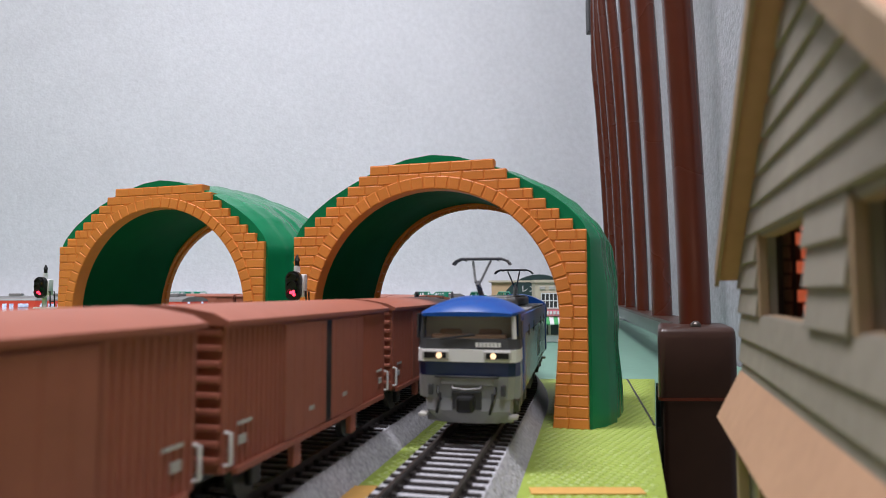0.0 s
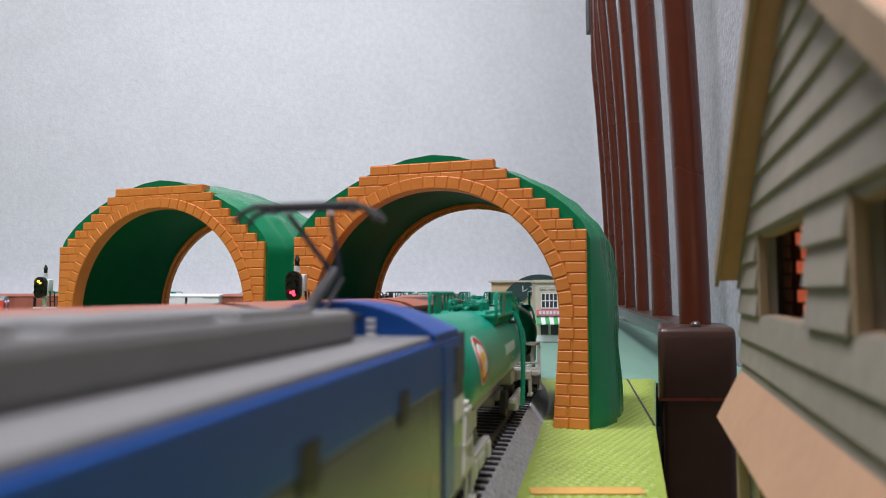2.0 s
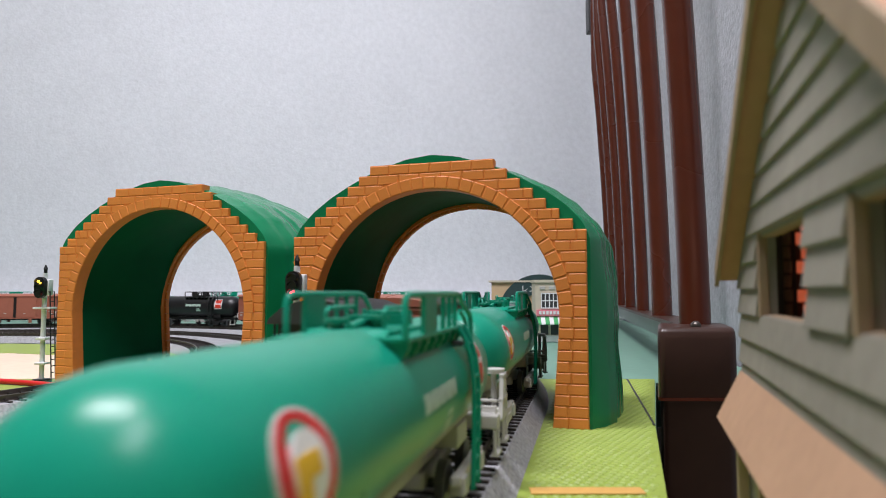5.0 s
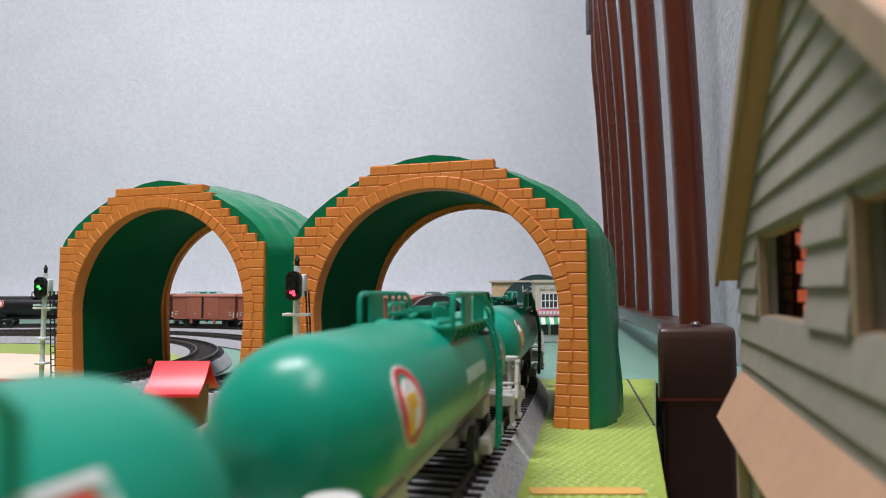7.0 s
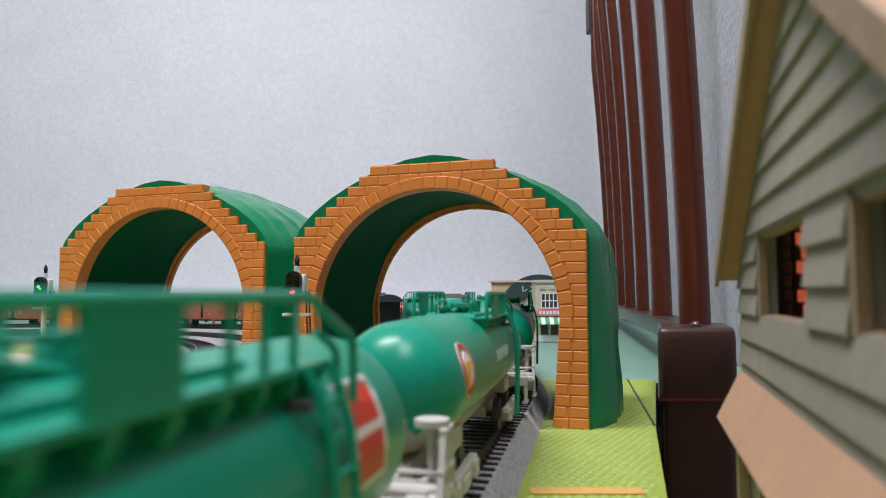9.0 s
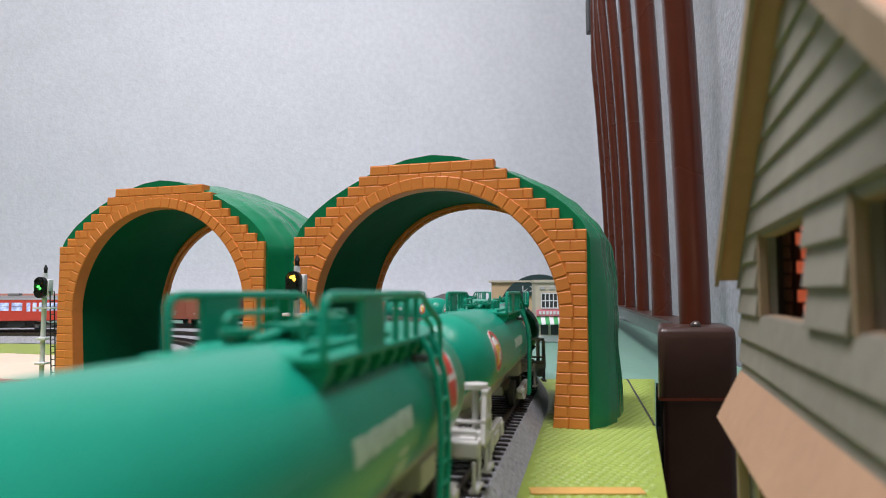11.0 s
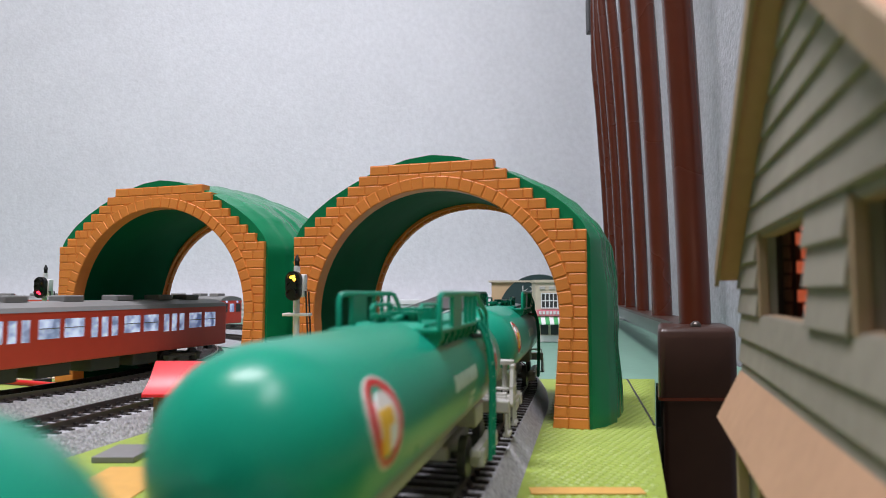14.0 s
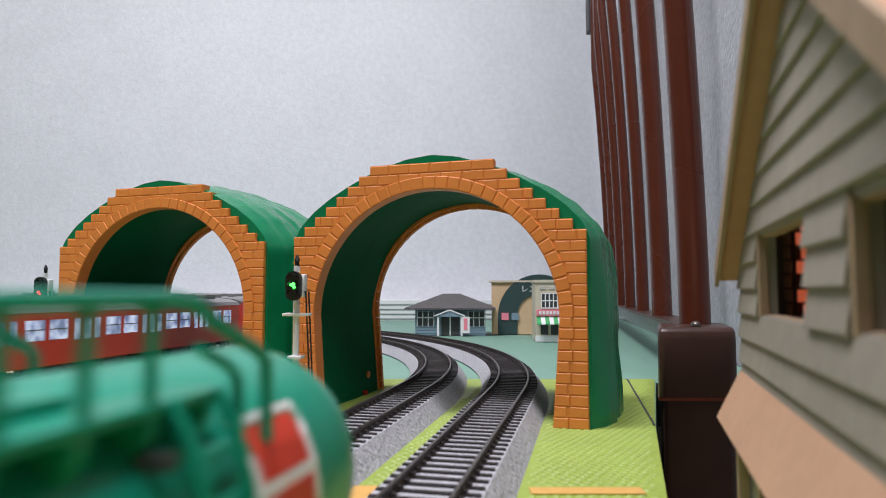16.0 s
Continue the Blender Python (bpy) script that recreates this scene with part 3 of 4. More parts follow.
        part("handrail", rods([(head, y, 41), (head, y, 47.2), (head - 0.8, y, 48.2), (head - 2.4, y, 48.5), (-35, y, 48.5), (-38, y, 48.1), (-40.5, y, 46.6), (-46.6, s * 12.6, 43.6), (-47.6, s * 12.7, 42.6), (-47.8, s * 12.8, 35.5)], 0.62), colour, w, "thin green handrail", True)
        part("handrail", rods([(-38.5, y, 44.6), (-42.6, s * 12.0, 42.8), (-43.6, s * 12.2, 41.6), (-43.8, s * 12.4, 36)], 0.5), colour, w, "thin green handrail", True)
        part("screen", cube(-14.4, -4.6, y - 0.5, y + 0.5, 41.0, 48.7, 0.25), colour, w, "green upright screen plate")
        for x in (-21.0, -27.0, -33.0):
            part("rail_post", rods([(x, y, 41), (x, y, 48.5)], 0.55, 6), colour, w)
        part("inner_rail", rods([(-1, s * 5.6, 41.6), (-1, s * 5.6, 45.2), (-2, s * 5.6, 46.0), (-15, s * 5.6, 46.0), (-16, s * 5.6, 45.2), (-16, s * 5.6, 41.6)], 0.42), colour, w, "thin green inner rail", True)
        # ladder from the walkway's end down past the frame
        for x in (-34.8, -40.6):
            part("ladder_rail", rods([(x, s * 12.2, 41), (x, s * 13.8, 38.4), (x, s * 15.2, 34), (x, s * 15.9, 28), (x, s * 15.9, 20), (x, s * 15.6, 5)], 0.62, 6), colour, w, "green ladder rail", True)
        for k in range(9):
            z = 7.5 + k * 3.7
            yy = 15.7 if z < 30 else 15.9 - (z - 28) * 0.22
            part("rung", rods([(-40.6, s * yy, z), (-34.8, s * yy, z)], 0.4, 6), colour, w)
        bm = cube(-33.4, -32.2, min(s * 8, s * 14), max(s * 8, s * 14), 36.8, 38.0, 0.2)
        part("ladder_clip", bm, M["darkgrey"], w, "dark ladder clip")
    part("mid_platform", cube(-30, 2, -8.2, 8.2, 41.0, 42.3, 0.3), colour, w, "green middle platform")
    part("platform_lip", loft([[(2, y, 42.3), (2, y, 41.0), (7 - abs(y) * 0.25, y, 40.6), (7 - abs(y) * 0.25, y, 41.2)] for y in (-7.6, -4, 0, 4, 7.6)]), colour, w, "green sloping platform lip")
    bm = bmesh.new()
    disc(bm, (-20, 0, 43.0), (0, 0, 1), 5.4, 2.6, 24)
    disc(bm, (-20, 0, 44.6), (0, 0, 1), 4.0, 1.0, 20)
    part("manhole", bm, colour, w, "green round manhole cover", True)
    for k in range(6):
        a = k * math.pi / 3
        bm = bmesh.new()
        disc(bm, (-20 + 4.7 * math.cos(a), 4.7 * math.sin(a), 44.6), (0, 0, 1), 0.6, 1.0, 8)
        part("bolt", bm, colour, w)
    for x, yv, z in ((-6, 2.5, 43.4), (-11, -3.5, 43.2), (0, -3, 43.0)):
        bm = bmesh.new()
        disc(bm, (x, yv, z - 1.2), (0, 0, 1), 1.3, 3.4, 14)
        disc(bm, (x, yv, z + 0.8), (0, 0, 1), 2.4, 0.8, 18)
        part("valve", bm, colour, w, "green valve wheel", True)
    part("pipe", rods([(2, 0, 42.6), (-4, 0, 43.2), (-12, 1, 43.2), (-15, 1, 42.4)], 0.8, 10), colour, w, "green valve pipe", True)
    # markings, laid on the curved skin
    for s in (-1, 1):
        def patch(xc, a0, wx, ha, r_add, material, pname, round_=False, lab=""):
            bm = bmesh.new()
            top, bot = [], []
            if round_:
                pts = [(math.cos(2 * math.pi * k / 28), math.sin(2 * math.pi * k / 28)) for k in range(28)]
            else:
                pts = [(-1, -1), (0, -1), (1, -1), (1, -.5), (1, 0), (1, .5), (1, 1), (0, 1), (-1, 1), (-1, .5), (-1, 0), (-1, -.5)]
            rr = R + r_add
            for px, pz in pts:
                a = a0 + pz * ha / R
                bot.append(bm.verts.new((xc + px * wx, s * (R - 0.5) * math.cos(a), zc + (R - 0.5) * math.sin(a))))
                top.append(bm.verts.new((xc + px * wx, s * rr * math.cos(a), zc + rr * math.sin(a))))
            c = bm.verts.new((xc, s * rr * math.cos(a0), zc + rr * math.sin(a0)))
            for k in range(len(pts)):
                j = (k + 1) % len(pts)
                bm.faces.new((top[k], top[j], c))
                bm.faces.new((bot[k], bot[j], top[j], top[k]))
            part(pname, bm, material, w, lab)
        patch(49, 0.24, 6.9, 6.6, 0.10, M["band"], "logo_rim", True, "white rimmed round badge")
        patch(49, 0.24, 6.5, 6.2, 0.15, M["red"], "logo_ring", True, "red badge ring")
        patch(48.6, 0.24, 4.1, 4.1, 0.20, M["band"], "logo_field", True, "white badge field")
        patch(50.6, 0.13, 1.5, 2.7, 0.26, M["yellow"], "logo_mark", False, "yellow badge mark")
        patch(49.2, 0.27, 2.8, 1.2, 0.28, M["yellow"], "logo_mark", False, "yellow badge mark")
        for k in range(13):
            patch(-20.6 + k * 1.95, 0.13, 0.82, 1.7 - 0.25 * (k % 3 == 1), 0.08, M["stencil"], "lettering_bar")
        for xc, a0, wx, ha in ((-17, -0.36, 3.4, 1.3), (-17, -0.18, 2.2, 0.5), (61, -0.72, 3.0, 1.8)):
            patch(xc, a0, wx, ha, 0.08, M["stencil"], "lettering_bar")
        patch(-50.0, 0.27, 6.0, 6.9, 0.12, M["band"], "placard", False, "white placard with red squares")
        patch(-50.0, 0.49, 4.6, 2.6, 0.17, M["placardred"], "placard_square", False, "red placard square")
        patch(-50.0, 0.04, 4.6, 2.6, 0.17, M["placardred"], "placard_square", False, "red placard square")
    return w


def boxcar(paint, label="brown model covered goods wagon with ribbed ends"):
    w = thing("boxcar", label, "railway wagon", "brown covered goods wagons")
    L, H, B0 = 53.5, 42.5, 11.0
    part("body", cube(-L, L, -16.2, 16.2, B0, H, 0.4), paint, w, "painted wagon body")
    pr = [(-17.6, H - 0.6), (-17.6, H + 0.4), (-14, H + 2.0), (-7, H + 3.2), (0, H + 3.7), (7, H + 3.2), (14, H + 2.0), (17.6, H + 0.4), (17.6, H - 0.6)]
    part("roof", loft([[(x, y, z) for y, z in pr] for x in (-L - 1.2, L + 1.2)]), paint, w, "curved wagon roof", True)
    for s in (-1, 1):
        part("sliding_door", cube(-27.5, -1.9, s * 16.0, s * 17.0, B0 + 1, H - 1.6, 0.3), paint, w)
        part("sliding_door", cube(1.9, 27.5, s * 16.0, s * 17.0, B0 + 1, H - 1.6, 0.3), paint, w)
        # black strip for the shade between the doors; the recess is too shallow
        part("door_gap", cube(-1.9, 1.9, s * 16.1, s * 16.9, B0 + 1, H - 1.6), M["black"], w, "black strip standing in for the shaded door gap")
        for i in range(12):
            x = -51.5 + i * 2.25 if i < 11 else -28.6
            part("side_rib", cube(x - 0.35, x + 0.35, s * 16.1, s * 16.6, B0 + 1, H - 1.4), paint, w)
            part("side_rib", cube(-x - 0.35, -x + 0.35, s * 16.1, s * 16.6, B0 + 1, H - 1.4), paint, w)
        for i in range(4):
            for e in (-1, 1):
                part("door_rib", cube(e * (5 + i * 5.8) - 0.3, e * (5 + i * 5.8) + 0.3, s * 17.0 - 0.1, s * 17.0 + 0.2, B0 + 2, H - 2.4), paint, w)
        part("door_rail", cube(-50, 50, s * 16.2, s * 17.4, B0 - 0.6, B0 + 0.8), paint, w)
        for e in (-1, 1):
            part("hand_hoop", rods([(e * 53, s * 16.2, 13), (e * 53, s * 17.6, 13.2), (e * 53, s * 17.6, 19.5), (e * 53, s * 16.2, 19.8)], 0.45), M["band"], w, "white hand hoop", True)
            part("lettering_bar", cube(e * 46 - 3, e * 46 + 3, s * 16.55, s * 16.8, 20.4, 21.2), M["lightgrey"], w)
            part("lettering_bar", cube(e * 47 - 1.5, e * 47 + 1.5, s * 16.55, s * 16.8, 16.2, 18.2), M["lightgrey"], w)
            part("lettering_bar", cube(e * 12 - 1.6, e * 12 + 1.6, s * 16.95, s * 17.15, 17.2, 18.4), M["lightgrey"], w)
            part("step", cube(e * 20 - 2, e * 20 + 2, s * 15, s * 17, 4.5, 10.8, 0.3), paint, w)
    for e in (-1, 1):
        for i in range(9):
            z = B0 + 3 + i * 3.3
            part("end_rib", cube(e * L - 0.9, e * L + 0.9, -15.4, 15.4, z - 0.7, z + 0.7, 0.3), paint, w)
        part("coupler", cube(e * 56 - 3.2, e * 56 + 3.2, -1.8, 1.8, 7.5, 10.6, 0.4), M["black"], w)
        wm = bmesh.new()
        wheelset(wm, e * 33, 5.6)
        part("wheelset", wm, M["darkgrey"], w, "", True)
        for s in (-1, 1):
            am = cube(e * 33 - 2.4, e * 33 + 2.4, s * 11.6 - 1, s * 11.6 + 1, 3.4, 9.5, 0.4)
            box(am, e * 33 - 10, e * 33 + 10, s * 11.6 - 0.8, s * 11.6 + 0.8, 8.2, 10, 0.3)
            part("axle_guard", am, M["black"], w)
    part("underframe", cube(-54, 54, -9, 9, 8, 11.2, 0.4), M["black"], w)
    return w


def caboose():
    w = thing("brake_van", "black model brake van with a grey curved roof", "railway wagon")
    part("body", cube(-25, 25, -15.5, 15.5, 11, 39, 0.4), M["black"], w)
    pr = [(-17, 38), (-16.6, 39.6), (-12, 43.4), (-6, 45.6), (0, 46.2), (6, 45.6), (12, 43.4), (16.6, 39.6), (17, 38)]
    part("roof", loft([[(x, y, z) for y, z in pr] for x in (-30, 30)]), M["vanroof"], w, "dark grey curved roof", True)
    for x in (-12, 10):
        part("roof_vent", cube(x - 3.6, x + 3.6, -3, 3, 45.6, 48.2, 0.5), M["midgrey"], w, "grey roof ventilator")
    part("underframe", cube(-33, 33, -15, 15, 8, 11.2, 0.4), M["black"], w)
    for s in (-1, 1):
        for x in (-18, -6, 6, 18):
            part("window", cube(x - 3.4, x + 3.4, s * 15.4, s * 15.9, 24, 33), M["glow"], w, "lit side window")
    for e in (-1, 1):
        for y in (-14.5, -5, 5, 14.5):
            part("post", rods([(e * 29, y, 11), (e * 29, y, 22 if abs(y) < 10 else 38)], 0.5), M["black"], w)
        part("end_rail", rods([(e * 29, -14.5, 22), (e * 29, 14.5, 22)], 0.5), M["black"], w)
        bogie(w, e * 19, M["black"], 15)
        part("coupler", cube(e * 35 - 3, e * 35 + 3, -1.8, 1.8, 7.5, 10.6, 0.4), M["black"], w)
    for s in (-1, 1):
        bm = bmesh.new()
        disc(bm, (-33.4, s * 12, 13), (1, 0, 0), 1.4, 1.0, 14)
        part("tail_lamp", bm, M["glow_red"], w, "lit red tail lamp")
    return w


def railcar():
    w = thing("commuter_railcar", "red model commuter railcar with lit windows and a grey roof", "railcar", "red commuter railcars")
    L = 122.0
    part("body", cube(-L, L, -17.6, 17.6, 12, 39, 0.8), M["railred"], w, "orange-red body side")
    pr = [(-17.8, 38.6), (-16.2, 41), (-10, 43), (0, 44), (10, 43), (16.2, 41), (17.8, 38.6)]
    part("roof", loft([[(x, y, z) for y, z in pr] for x in (-L, L)]), M["midgrey"], w, "grey curved roof", True)
    for x in (-96, -62, -30, 4, 40, 74, 100):
        part("roof_unit", cube(x - 6.5, x + 6.5, -6, 6, 43, 47.0, 0.8), M["midgrey"], w, "grey roof cooling unit")
    pitch = [(-108, 5.2)] + [(x, 2.1) for x in (-96, -89)] + [(-76, 6), (-61, 6)] + [(x, 2.1) for x in (-48, -41, -34)] + [(-21, 6), (-6, 6)] + [(x, 2.1) for x in (7, 14, 21)] + [(34, 6), (49, 6)] + [(x, 2.1) for x in (62, 69, 76)] + [(89, 6), (104, 5.5)]
    for s in (-1, 1):
        for x, h in pitch:
            z0 = 25 if h > 3 else 24
            part("window", cube(x - h, x + h, s * 17.5, s * 17.75, z0, 35), M["glow"], w, "lit side window")
            if h > 3:
                part("window_bar", cube(x - h, x + h, s * 17.6, s * 17.95, 30, 30.5), M["midgrey"], w)
    for e in (-1, 1):
        part("end_door", cube(e * L - 0.3, e * L + 0.4, -4.5, 4.5, 13, 36, 0.2), M["railred"], w)
        for y in (-11, 0, 11):
            part("end_window", cube(e * L - 0.3, e * L + 0.5, y - 3.6, y + 3.6, 25.5, 35), M["darkgrey"] if y else M["glow"], w, "end window")
        bogie(w, e * 84, M["midgrey"], 26)
        part("coupler", cube(e * (L + 3) - 3, e * (L + 3) + 3, -2, 2, 7.5, 11, 0.4), M["black"], w)
        for s in (-1, 1):
            bm = bmesh.new()
            disc(bm, (e * (L + 0.5), s * 9, 37.2), (1, 0, 0), 1.3, 0.8, 14)
            part("end_lamp", bm, M["glow"], w, "small white end lamp")
    for x in (-45, -15, 18, 48):
        part("under_box", cube(x - 10, x + 10, -15, 15, 5, 12, 0.6), M["darkgrey"], w, "grey equipment box")
    return w


def loco():
    w = thing("electric_locomotive", "blue and grey model electric locomotive with raised pantographs", "locomotive")
    hw = 17.6
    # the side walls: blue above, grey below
    part("body_side", cube(-100, 96, -hw, hw, 13, 33.6, 0.5), M["locogrey"], w, "grey lower body side, darker than the front")
    part("upper_side", cube(-100.2, 96.2, -hw - 0.15, hw + 0.15, 33.4, 41.0, 0.4), M["blue"], w, "blue upper body side")
    part("roof_deck", cube(-96, 92, -hw + 0.6, hw - 0.6, 40.6, 41.9, 0.5), M["midgrey"], w, "grey roof deck")
    part("roof_monitor", cube(-66, 62, -9, 9, 41.4, 46.4, 1.2), M["midgrey"], w, "grey raised roof monitor")
    for x in (-44, -22, 0, 22, 44):
        part("roof_hatch", cube(x - 9, x + 9, -8, 8, 46.2, 47.0, 0.3), M["midgrey"], w)
    for e in (-1, 1):
        # cab: domed blue roof, raked windscreen
        secs = []
        for x, half, top, edge in ((78, hw, 47.4, 42.2), (88, hw, 47.6, 42.2), (96, hw - 0.2, 47.0, 42.1), (102, hw - 0.9, 45.6, 42.0), (105.5, hw - 1.8, 43.6, 41.8), (107, hw - 2.4, 42.2, 41.6)):
            ring = []
            for i in range(13):
                t = -1 + i / 6
                ring.append((e * x, t * half, edge + (top - edge) * (1 - abs(t) ** 2.2)))
            ring += [(e * x, half, edge - 1.0), (e * x, -half, edge - 1.0)]
            secs.append(ring)
        part("cab_roof", loft(secs), M["blue"], w, "glossy blue domed cab roof", True)
        def front(z0, z1, x0, x1, half0, half1, m, n, lab="", back=90):
            prof = []
            for x, z, h in ((x0, z0, half0), (x1, z1, half1)):
                prof.append([(e * back, -hw - 0.1, z), (e * (x - 5), -hw - 0.1, z), (e * (x - 1.5), -h - 1.2, z), (e * x, -h + 1, z), (e * x, h - 1, z), (e * (x - 1.5), h + 1.2, z), (e * (x - 5), hw + 0.1, z), (e * back, hw + 0.1, z)])
            return part(n, loft(prof), m, w, lab)
        front(13, 20.6, 105.5, 106.5, 14.5, 15, M["locofront"], "lower_front", "grey lower cab front")
        front(20.6, 25.4, 106.5, 107.2, 15, 15.3, M["navy"], "navy_band", "navy blue front band")
        front(25.4, 29.6, 107.6, 107.6, 15.6, 15.6, M["band"], "white_band", "white front band")
        front(29.6, 33.0, 107, 106.6, 15.2, 15, M["darkgrey"], "dark_panel", "dark panel under the windscreen")
        gs = []
        for yb, xb in ((-15.6, 104.2), (-13, 106.0), (-5, 106.6), (5, 106.6), (13, 106.0), (15.6, 104.2)):
            gs.append([(e * xb, yb, 33.0), (e * (xb - 1.6), yb * 0.97, 41.4), (e * (xb - 2.0), yb * 0.97, 41.4), (e * (xb - 0.4), yb, 33.0)])
        pane = part("windscreen", loft(gs), M["glass"], w, "raked cab windscreen", True)
        pane.visible_shadow = False
        for s in (-1, 1):
            part("cab_quarter", cube(e * 97.5, e * 103.6, s * hw - 0.4, s * hw + 0.1, 33, 41.4), M["darkgrey"], w, "dark cab quarter window")
        for s in (-1, 1):
            part("pillar", rods([(e * 104.4, s * 15.9, 33), (e * 102.8, s * 15.4, 41.4)], 0.9), M["band"] if s > 0 else M["darkgrey"], w)
            part("cab_door", cube(e * 88 - 4, e * 88 + 4, s * hw, s * (hw + 0.4), 14, 40, 0.2), M["blue"], w, "blue cab side door")
            part("cab_window", cube(e * 97 - 3.5, e * 97 + 3.5, s * hw, s * (hw + 0.5), 32.6, 39, 0.2), M["darkgrey"], w, "dark cab side window")
            hl = part("headlight", cube(e * 107.6, e * 108.2, s * 10.6 - 4.6, s * 10.6 + 4.6, 26.2, 29.0, 0.2), M["lightgrey"], w, "rectangular headlight frame")
            part("lens", cube(e * 108.0, e * 108.5, s * 10.6 - 3.8, s * 10.6 + 3.8, 26.7, 28.6), M["black"], hl)
            bm = bmesh.new()
            disc(bm, (e * 108.5, s * 9.2, 27.6), (1, 0, 0), 1.0, 0.5, 16)
            part("bulb", bm, M["glow_warm"] if e > 0 else M["darkgrey"], hl, "glowing warm bulb")
            part("cab_seat", cube(e * 96 - 3, e * 96 + 3, s * 7 - 4, s * 7 + 4, 30, 36, 1), M["cardpink"], w, "pale cab interior")
            part("hand_step", cube(e * 103 - 2.5, e * 103 + 2.5, s * 15.5 - 1.6, s * 15.5 + 1.4, 6.4, 7.6, 0.3), M["lightgrey"], w, "light grey step")
        for k in range(7):
            part("lettering_bar", cube(e * 107.0, e * 107.4, e * (3.6 + k * 1.25) - 0.5, e * (3.6 + k * 1.25) + 0.5, 30.4, 31.9), M["band"], w)
        part("cab_wall", cube(e * 97.2, e * 97.8, -16, 16, 32.8, 41.0), M["shopcream"], w, "pale cab rear wall")
        part("cab_desk", cube(e * 99, e * 103, -13, 13, 32.6, 34.4, 0.4), M["cardpink"], w, "pale cab desk")
        part("wiper", rods([(e * 107.4, -9, 33), (e * 106.8, 3, 34.5)], 0.35), M["black"], w)
        part("front_recess", cube(e * 106.2, e * 107.0, -9, 9, 17.5, 20.4, 0.4), M["locofront"], w)
        part("front_lip", cube(e * 106.4, e * 107.8, -11, 11, 20.0, 20.7, 0.2), M["darkgrey"], w, "dark lip under the navy band")
        part("grab_bar", rods([(e * 106.4, -5, 17.4), (e * 108.0, -4.6, 16.6), (e * 108.2, 0, 16.2), (e * 108.0, 4.6, 16.6), (e * 106.4, 5, 17.4)], 0.45), M["midgrey"], w, "grey grab bar", True)
        part("coupler_plate", cube(e * 105.8, e * 107.0, -5, 5, 9.5, 15.5, 0.4), M["darkgrey"], w, "dark coupler pocket")
        for y in (-12.4, 12.4):
            part("brake_cock", cube(e * 106.0, e * 107.6, y - 0.8, y + 0.8, 14.2, 17.8, 0.3), M["darkgrey"], w, "dark hose cock")
            part("jumper", rods([(e * 106.6, y * 0.8, 17), (e * 108, y * 0.78, 15), (e * 107.4, y * 0.7, 12.6)], 0.45), M["black"], w)
        skirt = loft([[(e * 100, -15, z), (e * x, -h, z), (e * (x + 1.5), -h + 5, z), (e * (x + 1.5), h - 5, z), (e * x, h, z), (e * 100, 15, z)] for z, x, h in ((13.2, 104.5, 14.6), (9, 105, 14.2), (4.6, 103, 9.5))])
        part("skirt", skirt, M["locofront"], w, "grey front skirt and plough")
        for y in (-9, 9):
            part("hose", rods([(e * 107.6, y, 15), (e * 109, y, 12.5), (e * 108.5, y - 1, 8.4)], 0.5), M["black"], w)
        cp = cube(e * 106, e * 112, -3, 3, 9.0, 14.5, 1.2)
        part("coupler", cp, M["black"], w, "black knuckle coupler")
        # pantograph
        px = e * 72
        pm = bmesh.new()
        for x in (-7, 7):
            rod(pm, (px + x, -7, 45), (px + x, 7, 45), 0.6)
        for y in (-5, 5):
            rod(pm, (px - 7, y, 45), (px + 7, y, 45), 0.5)
        pan = part("pantograph", pm, M["darkgrey"], w, "raised dark single-arm pantograph")
        part("lower_arm", rods([(px - e * 5, 0, 45), (px + e * 8, 0, 52.4)], 1.0), M["darkgrey"], pan)
        part("control_rod", rods([(px - e * 2, 1.6, 45), (px + e * 8.6, 1.0, 51.2)], 0.4), M["darkgrey"], pan)
        for y in (-1.6, 1.6):
            part("upper_arm", rods([(px + e * 8, y * 0.5, 52.4), (px - e * 3, y * 2.2, 61.0)], 0.45), M["darkgrey"], pan)
        for dx in (-2.0, 2.0):
            x = px - e * 3 + dx
            part("head_bar", rods([(x, -11.4, 59.6), (x, -10.2, 61.0), (x, -8.0, 61.9), (x, 8.0, 61.9), (x, 10.2, 61.0), (x, 11.4, 59.6)], 0.5), M["darkgrey"], pan, "", True)
        for y in (-6.5, 6.5):
            part("head_tie", rods([(px - e * 3 - 2, y, 61.4), (px - e * 3 + 2, y, 61.4)], 0.4), M["darkgrey"], pan)
        for y in (-7, 7):
            for x in (-7, 7):
                bm = bmesh.new()
                for k in range(3):
                    disc(bm, (px + x, y, 42.2 + k * 1.1), (0, 0, 1), 1.3, 0.7, 14)
                rod(bm, (px + x, y, 41), (px + x, y, 45), 0.7)
                part("insulator", bm, M["band"], w, "white ribbed insulator", True)
    for x in (-62, 0, 62):
        bogie(w, x, M["midgrey"], 30, 6.4, 13.4)
    for s in (-1, 1):
        for x in (-60, -30, 28, 58):
            bm = bmesh.new()
            box(bm, x - 2.2, x + 2.2, s * hw - 0.4, s * hw + 0.35, 31.6, 36.2, 0.3)
            part("porthole", bm, M["black"], w, "small dark side window")
        for x0, x1, z0, z1 in ((-24, -16, 24, 31), (-14, -6, 24, 28), (-24, -14, 18, 22.5), (-11, -2, 17.5, 26)):
            part("logo_block", cube(x0, x1, s * hw, s * (hw + 0.25), z0, z1), M["band"], w, "plain white marking block")
        part("logo_line", cube(-50, -2, s * hw, s * (hw + 0.2), 14.6, 15.2), M["band"], w)
